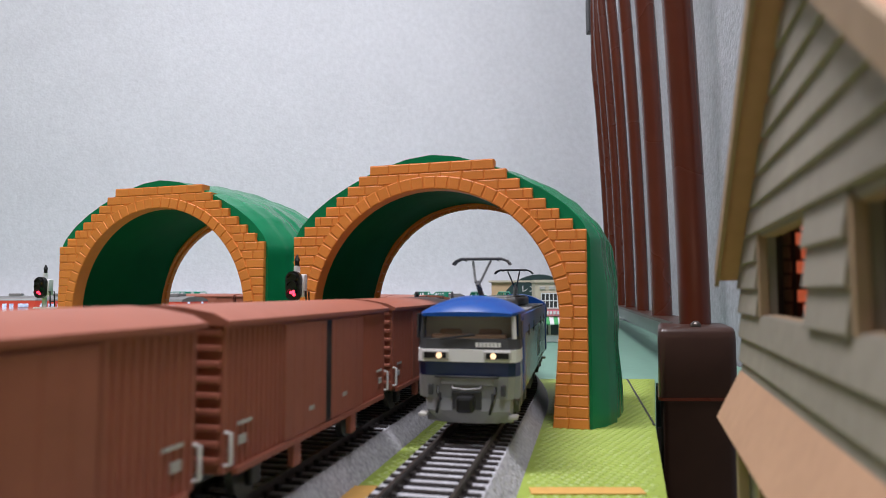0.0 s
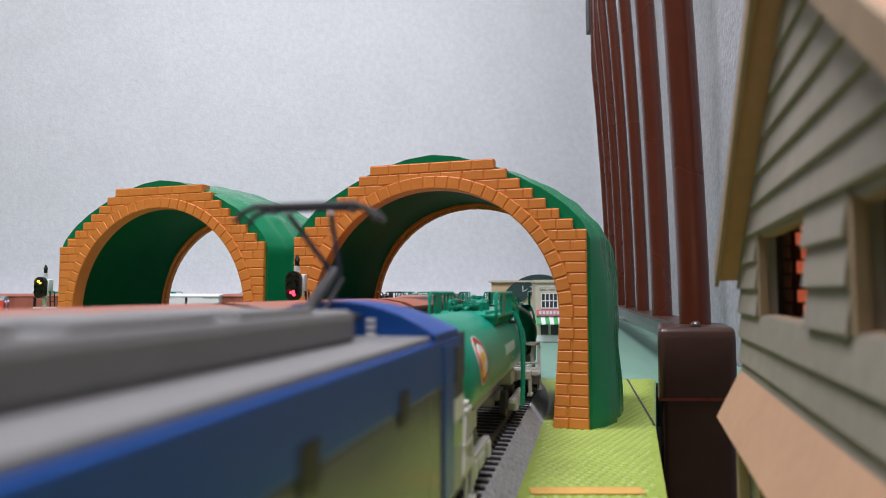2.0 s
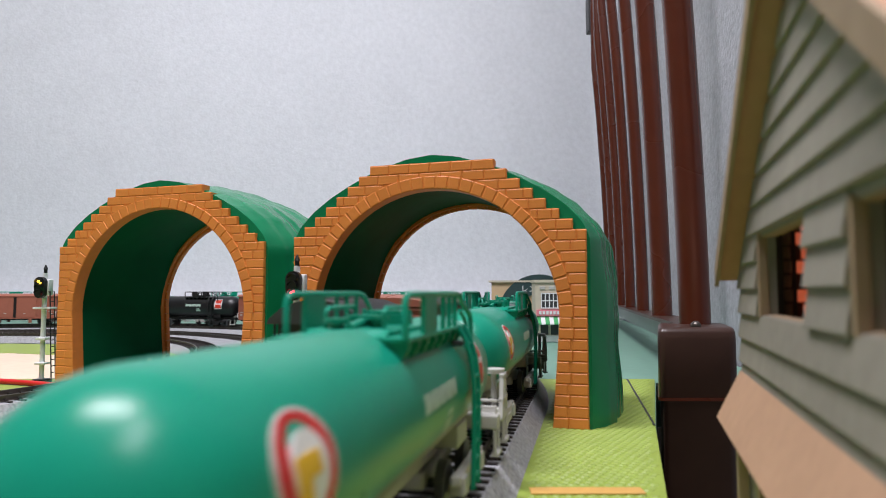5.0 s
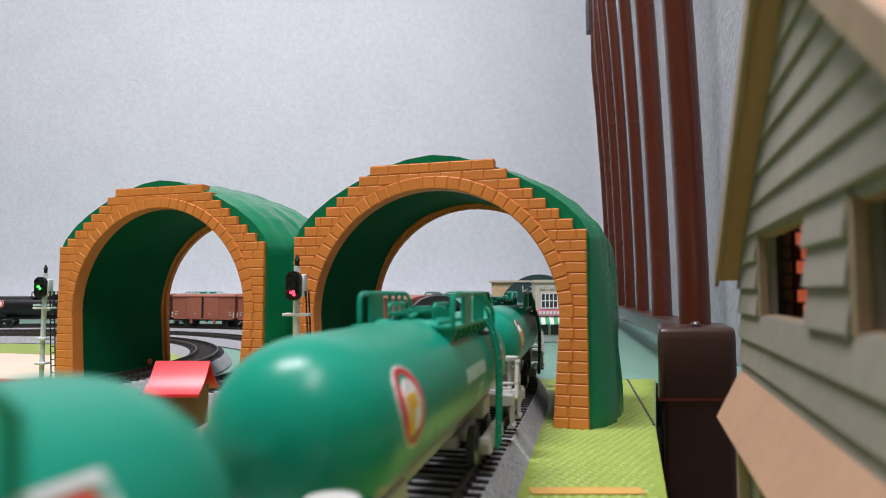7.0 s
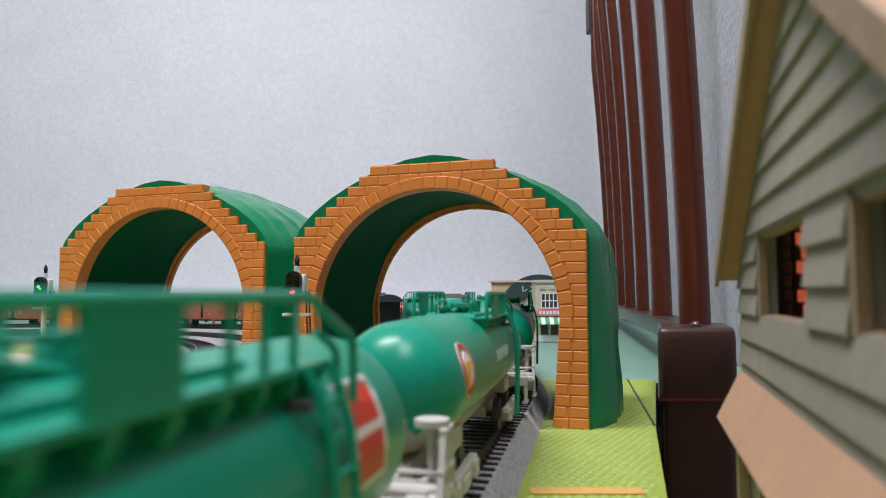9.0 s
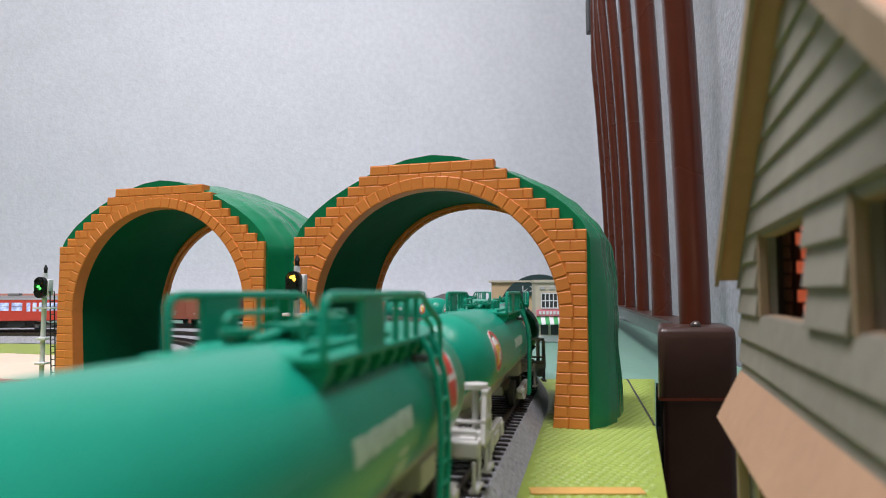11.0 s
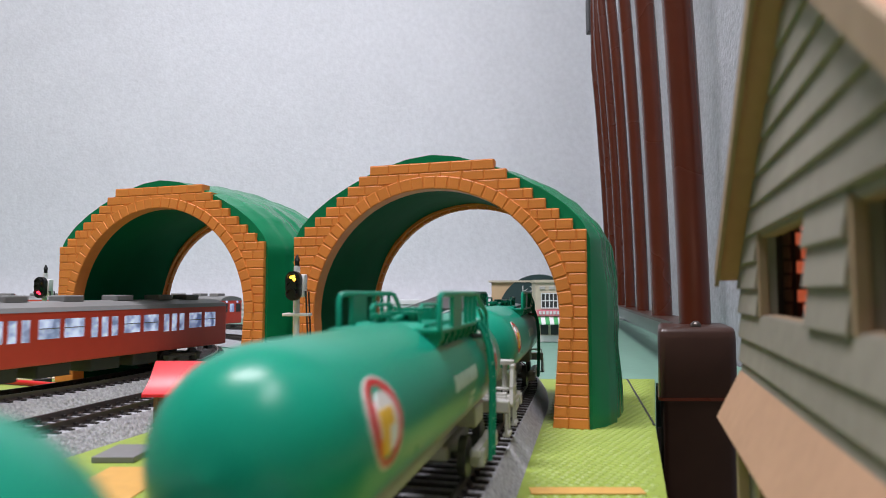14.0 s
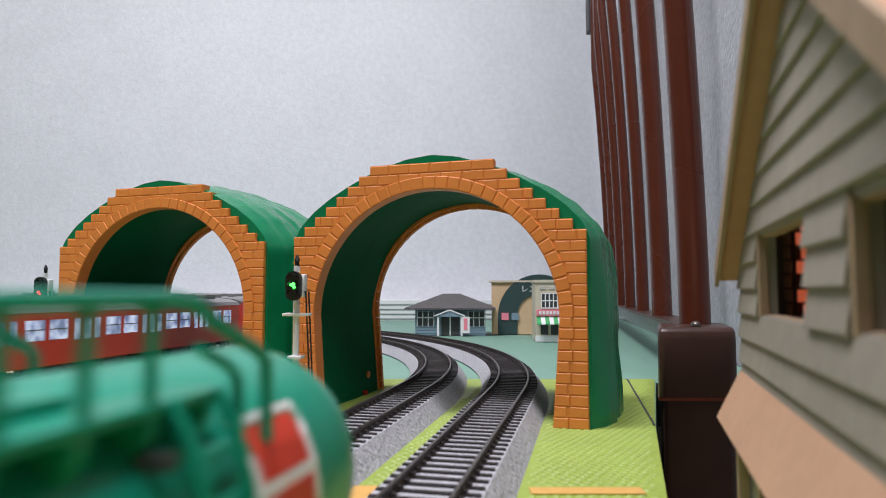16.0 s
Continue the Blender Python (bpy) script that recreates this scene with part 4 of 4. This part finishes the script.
    return w


# ---- trains ----
LOCO = loco()
for piece in LOCO.children_recursive:
    piece.data.transform(Matrix.Diagonal((0.97, 1, 1, 1)))
TANK = tank_wagon(M["tank"], M["tankgrey"], M["lightgrey"])
TANKS = [TANK] + [copy_thing(TANK, Matrix()) for _ in range(11)]

BOX = boxcar(M["brown"])
WHITE_BOX = boxcar(M["white"], "white model covered goods wagon in the goods train")
VAN = caboose()
BLACK_TANK = tank_wagon(M["black"], M["black"], M["black"], label="black model tank wagon in the goods train")
boxes = [BOX] + [copy_thing(BOX, Matrix()) for _ in range(9)]
GOODS = [(VAN, 8.0, 19)]
back = 63
for b in boxes[:6] + [BLACK_TANK] + boxes[6:8] + [WHITE_BOX] + boxes[8:]:
    length = 174 if b is BLACK_TANK else 117
    GOODS.append((b, back + length / 2, 47 if b is BLACK_TANK else 33))
    back += length

RED = railcar()
REDS = [RED] + [copy_thing(RED, Matrix()) for _ in range(8)]


TANK_RUN = [(0.0, 185.0), (2.0, -109.6), (3.5, -330.1), (4.0, -400.5), (6.5, -778.0), (7.0, -848.8), (8.5, -1063.7), (11.5, -1495.1), (13.0, -1716.8), (14.5, -1943.1), (16.0, -2163.5)]


def tank_place(t):
    """Distance of the first tank wagon past the start of the curve."""
    for (a, ua), (b, ub) in zip(TANK_RUN, TANK_RUN[1:]):
        if t <= b:
            return ua + (ub - ua) * (t - a) / (b - a)


def van_place(t):
    """Distance of the brake van past the start of the curve; it slows a little on the far side."""
    return -220.0 + (130.0 if t < 4 else 117.5) * (t - 4.0)


def motions():
    """All that moves: four trains along their tracks, and the discs added over the signal lamps."""
    times = [i * 0.5 for i in range(33)]
    for b, lead, half in [(LOCO, -192.7, 58.0)] + [(b, 167.65 * i, 47.0) for i, b in enumerate(TANKS)]:
        walk(b, [(t, rail_pose(RA, tank_place(t) + lead, half, True)) for t in times])
    for b, lead, half in GOODS:
        walk(b, [(t, rail_pose(RB, van_place(t) + lead, half, False)) for t in times])
    for i, b in enumerate(REDS):
        rows = []
        for t in times:
            if i < 4:      # the near red train, bound for the left-hand tunnel
                rows.append((t, rail_pose(RD, -36.0 + 145.0 * (t - 12.9) - 250.0 * i, 84, False)))
            elif i < 7:    # the red train that leaves along the far side
                rows.append((t, rail_pose(RD, 529.0 + 145.0 * (t - 0.5) + 125 + 250.0 * (i - 4), 84, False)))
            else:          # the far red train that comes round
                rows.append((t, rail_pose(RC, 497.0 - 80.0 * (t - 13.0) + 125 + 250.0 * (i - 7), 84, True)))
        walk(b, rows)
    for shutter, rows in LAMP_COVERS:
        walk(shutter, rows)


# ---- signals: three steady lamps; an added black disc covers each, sliding clear when lit ----
LAMP_COVERS = []


def colour_signal(x, y, turn, lit):
    """lit: for each lamp, the stretches of time in which it shows."""
    s = thing("colour_light_signal", "white model signal post with a black lamp head and ladder", "signal", "pair of railway signals", at=pose(x * MM, y * MM, 0, 0, 0, turn))
    bm = bmesh.new()
    rod(bm, (0, 0, 0), (0, 0, 72), 1.5, 14)
    part("post", bm, M["white"], s, "white round post", True)
    bm = bmesh.new()
    rod(bm, (0, 0, 71.5), (0, 0, 75), 1.1, 12)
    r = bmesh.ops.create_cone(bm, cap_ends=True, segments=12, radius1=1.5, radius2=0.3, depth=3)
    bmesh.ops.translate(bm, vec=(0, 0, 76), verts=r["verts"])
    part("finial", bm, M["black"], s, "black pointed cap", True)
    bm = bmesh.new()
    pts = [(3.6 * math.cos(a), 3.6 * math.sin(a) + (3.3 if math.sin(a) >= 0 else -3.3)) for a in [2 * math.pi * i / 24 for i in range(24)]]
    head = loft([[(px, -5.4, 62.5 + pz) for px, pz in pts], [(px, -2.4, 62.5 + pz) for px, pz in pts]])
    part("lamp_head", head, M["black"], s, "black rounded lamp plate", True)
    part("lamp_case", cube(-1.5, 4.6, -2.4, 2.2, 57.2, 68, 0.8), M["white"], s, "white lamp case behind the plate", True)
    for k, (z, glow) in enumerate(((66.0, M["glow_amber"]), (62.5, M["glow_green"]), (58.9, M["glow_red"]))):
        bm = bmesh.new()
        for dx, dz in ((-0.7, 0.5), (0.8, -0.5), (0.5, 0.9)):
            disc(bm, (dx, -5.5, z + dz), (0, 1, 0), 0.72, 0.5, 12)
        part("lamp", bm, glow, s, "coloured signal lamp")
        # added disc, moved over the lamp instead of switching it off
        bm = bmesh.new()
        disc(bm, (0, 0, 0), (0, 1, 0), 2.0, 0.4, 16)
        sh = part("shutter", bm, M["black"], s, "added black disc that hides an unlit lamp")
        shut, clear = pose(0, -6.0 * MM, z * MM), pose(0, -3.6 * MM, z * MM)
        marks = sorted({0.0, 16.0} | {q for st in lit[k] for q in st})
        rows = []
        def is_lit(t):
            return any(a <= t < b for a, b in lit[k])
        for q in marks:
            if 0 < q < 16:
                rows.append((q - 0.06, clear if is_lit(q - 0.05) else shut))
            rows.append((q, clear if is_lit(min(q, 15.99)) else shut))
        LAMP_COVERS.append((sh, rows))
        n = 10
        pa = [(2.1 * math.cos(math.pi * i / n), z + 2.1 * math.sin(math.pi * i / n)) for i in range(n + 1)]
        pb = [(2.4 * math.cos(math.pi * i / n), z + 2.4 * math.sin(math.pi * i / n)) for i in range(n + 1)]
        part("hood", loft([[(a[0], -5.2, a[1]), (b[0], -5.2, b[1]), (b[0], -7.4, b[1]), (a[0], -7.4, a[1])] for a, b in zip(pa, pb)]), M["black"], s, "black lamp hood")
    for z, h in ((49, 8.0), (29, 4.2), (13, 4.2)):
        part("step_plate", cube(-h * 0.75, h * 0.85, -3, 3, z - 0.7, z + 0.7, 0.3), M["white"], s, "white step plate")
    for dy in (-2.0, 2.0):
        part("ladder_rail", rods([(3.2, dy, 60), (5.2, dy, 60), (8.6, dy, 0)], 0.4, 6), M["black"], s)
    for i in range(13):
        z = 3 + i * 4.2
        xx = 8.6 - 3.4 * z / 60
        bm = bmesh.new()
        rod(bm, (xx, -2, z), (xx, 2, z), 0.3, 6)
        part("rung", bm, M["black"], s)
    part("base", cube(-4, 4, -4, 4, 0, 3, 0.8), M["black"], s, "black base block")
    return s


colour_signal(-69.5, 305, -8, ([(10.2, 14.2)], [(14.2, 16.0)], [(0.0, 10.2)]))
colour_signal(-263, 424, -6, ([(0.8, 5.2)], [(5.2, 13.6)], [(0.0, 0.8), (13.6, 16.0)]))


# ---- the grey clapboard house beside the track ----
def clapboard_house():
    """Local x runs along the gable wall towards the camera, y out of it to the open side."""
    L, EAVE, SLOPE = 137.0, 67.3, 0.733
    u = Vector((-0.295, -0.9555, 0))
    n = Vector((-0.9555, 0.295, 0))
    m = Matrix(((u.x, n.x, 0, 77.5 * MM), (u.y, n.y, 0, 166 * MM), (0, 0, 1, 0), (0, 0, 0, 1)))
    h = thing("clapboard_house", "grey clapboard model house with tan trim and an awning", "house", at=m)
    def top(x):
        return EAVE + SLOPE * min(x, L - x)
    # openings: two windows with tan frames
    wins = [(28, 69, 54.6, 72), (93, 126, 54.8, 71)]
    bm = bmesh.new()
    xs = sorted({0.0, L / 2, L} | {w[0] for w in wins} | {w[1] for w in wins} | {5.0, 15.0, 80.0})
    for a, b in zip(xs, xs[1:]):
        zs = [0.0]
        for w0, w1, z0, z1 in wins:
            if a >= w0 - 1e-6 and b <= w1 + 1e-6:
                zs += [z0, z1]
        zs.append(None)
        for k in range(0, len(zs), 2):
            za, zb = zs[k], zs[k + 1]
            ta, tb = (top(a), top(b)) if zb is None else (zb, zb)
            vs = [bm.verts.new((x, y, z)) for y in (0, -3) for x, z in ((a, za), (b, za), (b, tb), (a, ta))]
            for f in ((0, 1, 2, 3), (7, 6, 5, 4), (0, 4, 5, 1), (1, 5, 6, 2), (2, 6, 7, 3), (3, 7, 4, 0)):
                bm.faces.new([vs[i] for i in f])
    bmesh.ops.remove_doubles(bm, verts=bm.verts, dist=0.001)
    wall = part("wall", bm, M["clapboard"], h, "grey gable wall")
    # boards
    z, pitch = 36.0, 6.1
    while z < EAVE + SLOPE * L / 2:
        x0 = 0.0 if z + pitch <= EAVE else (z + pitch - EAVE) / SLOPE
        spans = [(x0, L - x0)]
        for w0, w1, z0, z1 in wins:
            if z < z1 - 1 and z + pitch > z0 + 1:
                nxt = []
                for a, b in spans:
                    if w0 < b and w1 > a:
                        nxt += [(a, w0 - 1.1), (w1 + 1.1, b)]
                    else:
                        nxt.append((a, b))
                spans = nxt
        for a, b in spans:
            if b - a > 1:
                bd = loft([[(x, 0.0, z), (x, 1.35, z), (x, 1.4, z + 0.3), (x, 0.45, z + pitch + 0.2), (x, 0.0, z + pitch + 0.2)] for x in (a - (0.4 if a < 1 else 0), b)])
                part("clapboard", bd, M["clapboard"], wall)
        z += pitch
    for w0, w1, z0, z1 in wins:
        win = part("window", cube(w0, w1, -3.4, -1.0, z0 - 1.2, z0 + 0.2), M["wood"], h, "open window with a tan sill")
        part("frame", cube(w0 - 1.4, w0 + 0.3, -1.3, 0.6, z0 - 0.6, z1 + 0.6, 0.2), M["wood"], win, "tan window frame")
        part("frame", cube(w1, w1 + 1.2, -2.6, 0.1, z0 - 0.6, z1 + 0.6, 0.1), M["wood"], win, "tan window frame")
        part("head", cube(w0, w1, -3.0, -0.4, z1 - 0.4, z1 + 0.8, 0.1), M["wood"], win, "tan window head")
        part("jamb", cube(w0 - 3.4, w0 - 1.5, -4.6, -1.3, z0 - 3, z1 + 3), M["darkwood"], win, "dark inner jamb")
        part("post", cube(w0 - 5.4, w0 - 4.6, -7.8, -7.2, z0 - 3, z1 + 3), M["darkwood"], win, "dark inner post")
        # added dark plate that stands for the shade inside the house
        part("backing", cube(w0 - 9, w0 - 7.5, -40, -2.6, z0 - 8, z1 + 8), M["darkwood"], win, "dark plate added for the shaded interior")
        for j in range(8):
            z = z0 - 3.5 + j * 3.2
            part("inner_brick", cube(w0 - 7.4, w0 - 6.4, -7.2 + (j % 2) * 0.2, -4.6, z, z + 2.8, 0.2), M["wood"], win, "tan inner brick")
            # these bricks emit in place of an interior lamp
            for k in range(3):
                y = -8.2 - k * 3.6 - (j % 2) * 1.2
                part("inner_brick", cube(w0 - 7.4, w0 - 6.5 + 0.2 * ((j + k) % 2), y - 3.2, y, z, z + 2.7, 0.2), M["housered"], win, "red-orange inner brick, emitting in place of a lamp")
    # far wall, long wall, roof
    part("end_wall", cube(-0.5, 2.5, -150, -3, 0, EAVE), M["clapboard"], h)
    part("end_wall", cube(L - 2.5, L + 0.5, -150, -3, 0, EAVE), M["clapboard"], h)
    for s in (0, 1):
        sec = []
        for y in (5.2, -155):
            pts = [(-7, EAVE - 7 * SLOPE), (L / 2, EAVE + SLOPE * L / 2), (L / 2, EAVE + SLOPE * L / 2 + 3.2), (-7, EAVE - 7 * SLOPE + 3.2)]
            sec.append([((L - x) if s else x, y, z + 0.6) for x, z in pts])
        part("roof", loft(sec), M["card"], h, "tan card roof with an overhang")
        sec = []
        for y in (5.9, 4.9):
            pts = [(-7.2, EAVE - 7 * SLOPE - 1.0), (L / 2, EAVE + SLOPE * L / 2 - 1.0), (L / 2, EAVE + SLOPE * L / 2 + 4.2), (-7.2, EAVE - 7 * SLOPE + 4.0)]
            sec.append([((L - x) if s else x, y, z) for x, z in pts])
        part("bargeboard", loft(sec), M["wood"], h, "tan bargeboard")
    # awning over the ground floor
    aw = loft([[(x, 1.0, 39.6), (x, 7.0, 27.4), (x, 6.4, 26.4), (x, 0.4, 38.0)] for x in (-1, L)])
    part("awning", aw, M["cardpink"], h, "brown card awning")
    for x in (4, 34, 64, 94, 124, 154):
        part("awning_post", cube(x - 1.5, x + 1.5, 0.6, 3, 0, 34, 0.2), M["wood"], h, "tan post")
    return h


clapboard_house()


# ---- far buildings ----
def station():
    m = pose(0.010, 0.885, 0, 0, 0, -4)
    s = thing("station_house", "small blue boarded station house with a slate hip roof", "house", at=m)
    W, D, H = 48.0, 60.0, 37.5
    part("wall", cube(-W, W, -1, D, 0, H), M["stationblue"], s, "blue boarded walls")
    for i in range(9):
        part("board", cube(-W - 0.4, W + 0.4, -1.8, -1, 3 + i * 3.9, 6.2 + i * 3.9), M["stationblue"], s)
    ov = 14
    lo = [(-W - ov, -ov, H), (W + ov, -ov, H), (W + ov, D + ov, H), (-W - ov, D + ov, H)]
    bm = bmesh.new()
    v = [bm.verts.new(q) for q in lo] + [bm.verts.new((-12, D / 2, 57)), bm.verts.new((12, D / 2, 57))] + [bm.verts.new((q[0], q[1], H - 2)) for q in lo]
    for f in ((0, 1, 5, 4), (1, 2, 5), (2, 3, 4, 5), (3, 0, 4), (6, 7, 1, 0), (7, 8, 2, 1), (8, 9, 3, 2), (9, 6, 0, 3), (9, 8, 7, 6)):
        bm.faces.new([v[i] for i in f])
    part("roof", bm, M["roofslate"], s, "dark slate hip roof")
    for x in (-34, 36):
        w = part("window", cube(x - 11, x + 11, -2.2, -1.6, 13, 32), M["darkgrey"], s, "dark glazed window")
        part("frame", cube(x - 12, x + 12, -2.6, -2.0, 23.4, 25), M["white"], w, "white window bar")
        for k in range(4):
            part("frame", cube(x - 12 + k * 7.6, x - 10.8 + k * 7.6, -2.6, -2.0, 12, 33), M["white"], w, "white window bar")
    for e in (-1, 1):
        part("porch_post", cube(e * 16 - 1.4, e * 16 + 1.4, -12, -9, 0, 26), M["white"], s, "white porch post")
    part("door", cube(-12, 12, -2.4, -1.6, 0, 25), M["darkgrey"], s, "dark glazed door")
    part("door_frame", cube(-0.9, 0.9, -3.0, -2.2, 0, 25), M["white"], s)
    g = loft([[(-20, y, 26), (20, y, 26), (0, y, 34)] for y in (-13, -2)])
    part("porch_gable", g, M["stationblue"], s, "small blue porch gable")
    part("porch_trim", loft([[(-21, y, 26), (0, y, 34), (21, y, 26), (21, y, 27.6), (0, y, 36), (-21, y, 27.6)] for y in (-14, -13)]), M["white"], s, "white porch trim")
    part("banner", cube(17, 27, -14.5, -13.5, 4, 26), M["white"], s, "white banner with pink marks")
    part("banner_mark", cube(19, 24, -15, -14.4, 8, 24), M["pink"], s)


station()


def restaurant():
    m = pose(0.1085, 0.905, 0, 0, 0, -6)
    s = thing("brick_restaurant", "tan model restaurant wall with a dark arch sign", "building", at=m)
    part("wall", cube(-40, 60, 0, 40, 0, 73), M["shopwall"], s, "tan plain wall")
    part("cornice", cube(-44, 62, -3, 42, 73, 75.6), M["shopcream"], s, "tan flat cornice")
    n = 28
    pts = [(58 * math.cos(math.pi * i / n) + 27, 26 + 58 * math.sin(math.pi * i / n)) for i in range(n + 1)]
    inn = [(31 * math.cos(math.pi * i / n) + 27, 26 + 31 * math.sin(math.pi * i / n)) for i in range(n + 1)]
    pts, inn = [(85, 0)] + pts + [(-31, 0)], [(58, 0)] + inn + [(-4, 0)]
    part("arch_sign", loft([[(a[0], -2.2, a[1]), (b[0], -2.2, b[1]), (b[0], -0.1, b[1]), (a[0], -0.1, a[1])] for a, b in zip(pts, inn)]), M["archdark"], s, "dark green arch sign board")
    for x, c in ((-21, M["pink"]), (-7, M["stationblue"])):
        part("poster", cube(x - 5, x + 5, -3.4, -2.2, 20, 30), c, s, "small bright poster")
    f = bpy.data.curves.new("sign_text", "FONT")
    f.body, f.size, f.extrude, f.align_x = "\u30ec\u30f3", 0.0108, 0.0002, "LEFT"
    f.materials.append(M["band"])
    ob = new("sign_text", f)
    ob.parent = s
    ob.matrix_local = pose(0.001, -0.0026, 0.0600, 90, 0, 0)
    tagged(ob, "white sign lettering")


restaurant()


def shop():
    m = pose(0.1115, 0.775, 0, 0, 0, -3)
    s = thing("corner_shop", "cream model shop with a pink sign and striped awning", "building", at=m)
    part("wall", cube(0, 62, 0, 50, 0, 79), M["shopcream"], s, "cream plaster wall")
    part("parapet", cube(-1.5, 63, -1.5, 51, 77, 80.5), M["shopcream"], s)
    for i in range(5):
        part("frieze_tile", cube(5 + i * 11, 12 + i * 11, -1.0, -0.1, 68, 72, 0.3), M["lightgrey"], s)
    part("window", cube(7, 27, -0.6, 0.2, 44, 62), M["darkgrey"], s, "dark upper window")
    for k in range(5):
        part("window_bar", cube(6.4 + k * 4.8, 7.6 + k * 4.8, -1.2, -0.4, 43, 63), M["white"], s)
    for k in range(3):
        part("window_bar", cube(6.4, 28, -1.3, -0.5, 43 + k * 9.5, 44.4 + k * 9.5), M["white"], s)
    part("sign_board", cube(1, 60, -2.6, -0.1, 33.5, 41.5, 0.3), M["pink"], s, "pink shop sign board")
    for k in range(7):
        part("lettering_bar", cube(4 + k * 4.2, 7 + k * 4.2, -3.0, -2.5, 35.4, 39.6), M["white"], s)
    for k in range(12):
        st = loft([[(x, -0.1, 32.5), (x, -11, 24), (x, -11, 22.5), (x, -0.1, 31)] for x in (1 + k * 5, 6 + k * 5)])
        part("awning_stripe", st, M["awning"] if k % 2 == 0 else M["white"], s, "green awning stripe" if k % 2 == 0 else "white awning stripe")
    for k in range(4):
        part("shop_window", cube(6 + k * 12, 15 + k * 12, -0.5, 0.2, 9, 24), M["darkgrey"], s, "dark shop window")
    part("plinth", cube(-0.6, 62.6, -1.2, 0, 0, 8), M["white"], s, "white plinth")
    for piece in s.children_recursive:
        piece.data.transform(Matrix.Diagonal((1, 1, 0.92, 1)))


shop()


# ---- the small red roof between the tracks, and the red wire ----
def red_hut():
    h = thing("red_hut", "small brown brick hut with a bright red swept roof", "hut", at=pose(-0.1098, 0.273, 0))
    part("base", cube(-10.5, 10.5, -7.5, 7.5, 0, 4, 0.4), M["white"], h, "white base slab")
    part("wall", cube(-9, 9, -6, 6, 4, 20, 0.2), M["hutbrick"], h, "brown hut wall")
    for x in (-8.2, 0.0, 8.2):
        part("corner_post", cube(x - 0.9, x + 0.9, -6.6, -5.9, 4, 18, 0.2), M["hutbrick"], h)
    part("door", cube(-5.2, -2.2, -6.3, -5.95, 4, 14), M["darkwood"], h, "dark brown door")
    for s in (-1, 1):
        curve = [(s * 12.2, 18.6), (s * 9.8, 20.0), (s * 7.0, 22.2), (s * 3.5, 25.8), (0.0, 30.6)]
        part("roof_slope", loft([[(x, y, z) for y, z in curve] + [(x, y, z - 1.2) for y, z in reversed(curve)] for x in (-11.5, 11.5)]), M["toy_red"], h, "bright red swept roof slope", True)


red_hut()
W1 = rods([(-330, 432, 2.2), (-290, 421, 2.0), (-262, 412, 1.8), (-240, 404, 1.4), (-215, 397, 1.2)], 1.7, 10)
tagged(finish("red_wire", W1, M["red"], smooth=True), "red insulated wire lying on the ground", "wire")
W2 = rods([(-92, 402, 4), (-72, 388, 2.4), (-58, 380, 1.6), (-44, 375, 1.6)], 1.3, 10)
tagged(finish("red_wire", W2, M["red"], smooth=True), "red insulated wire running under the track", "wire")

motions()
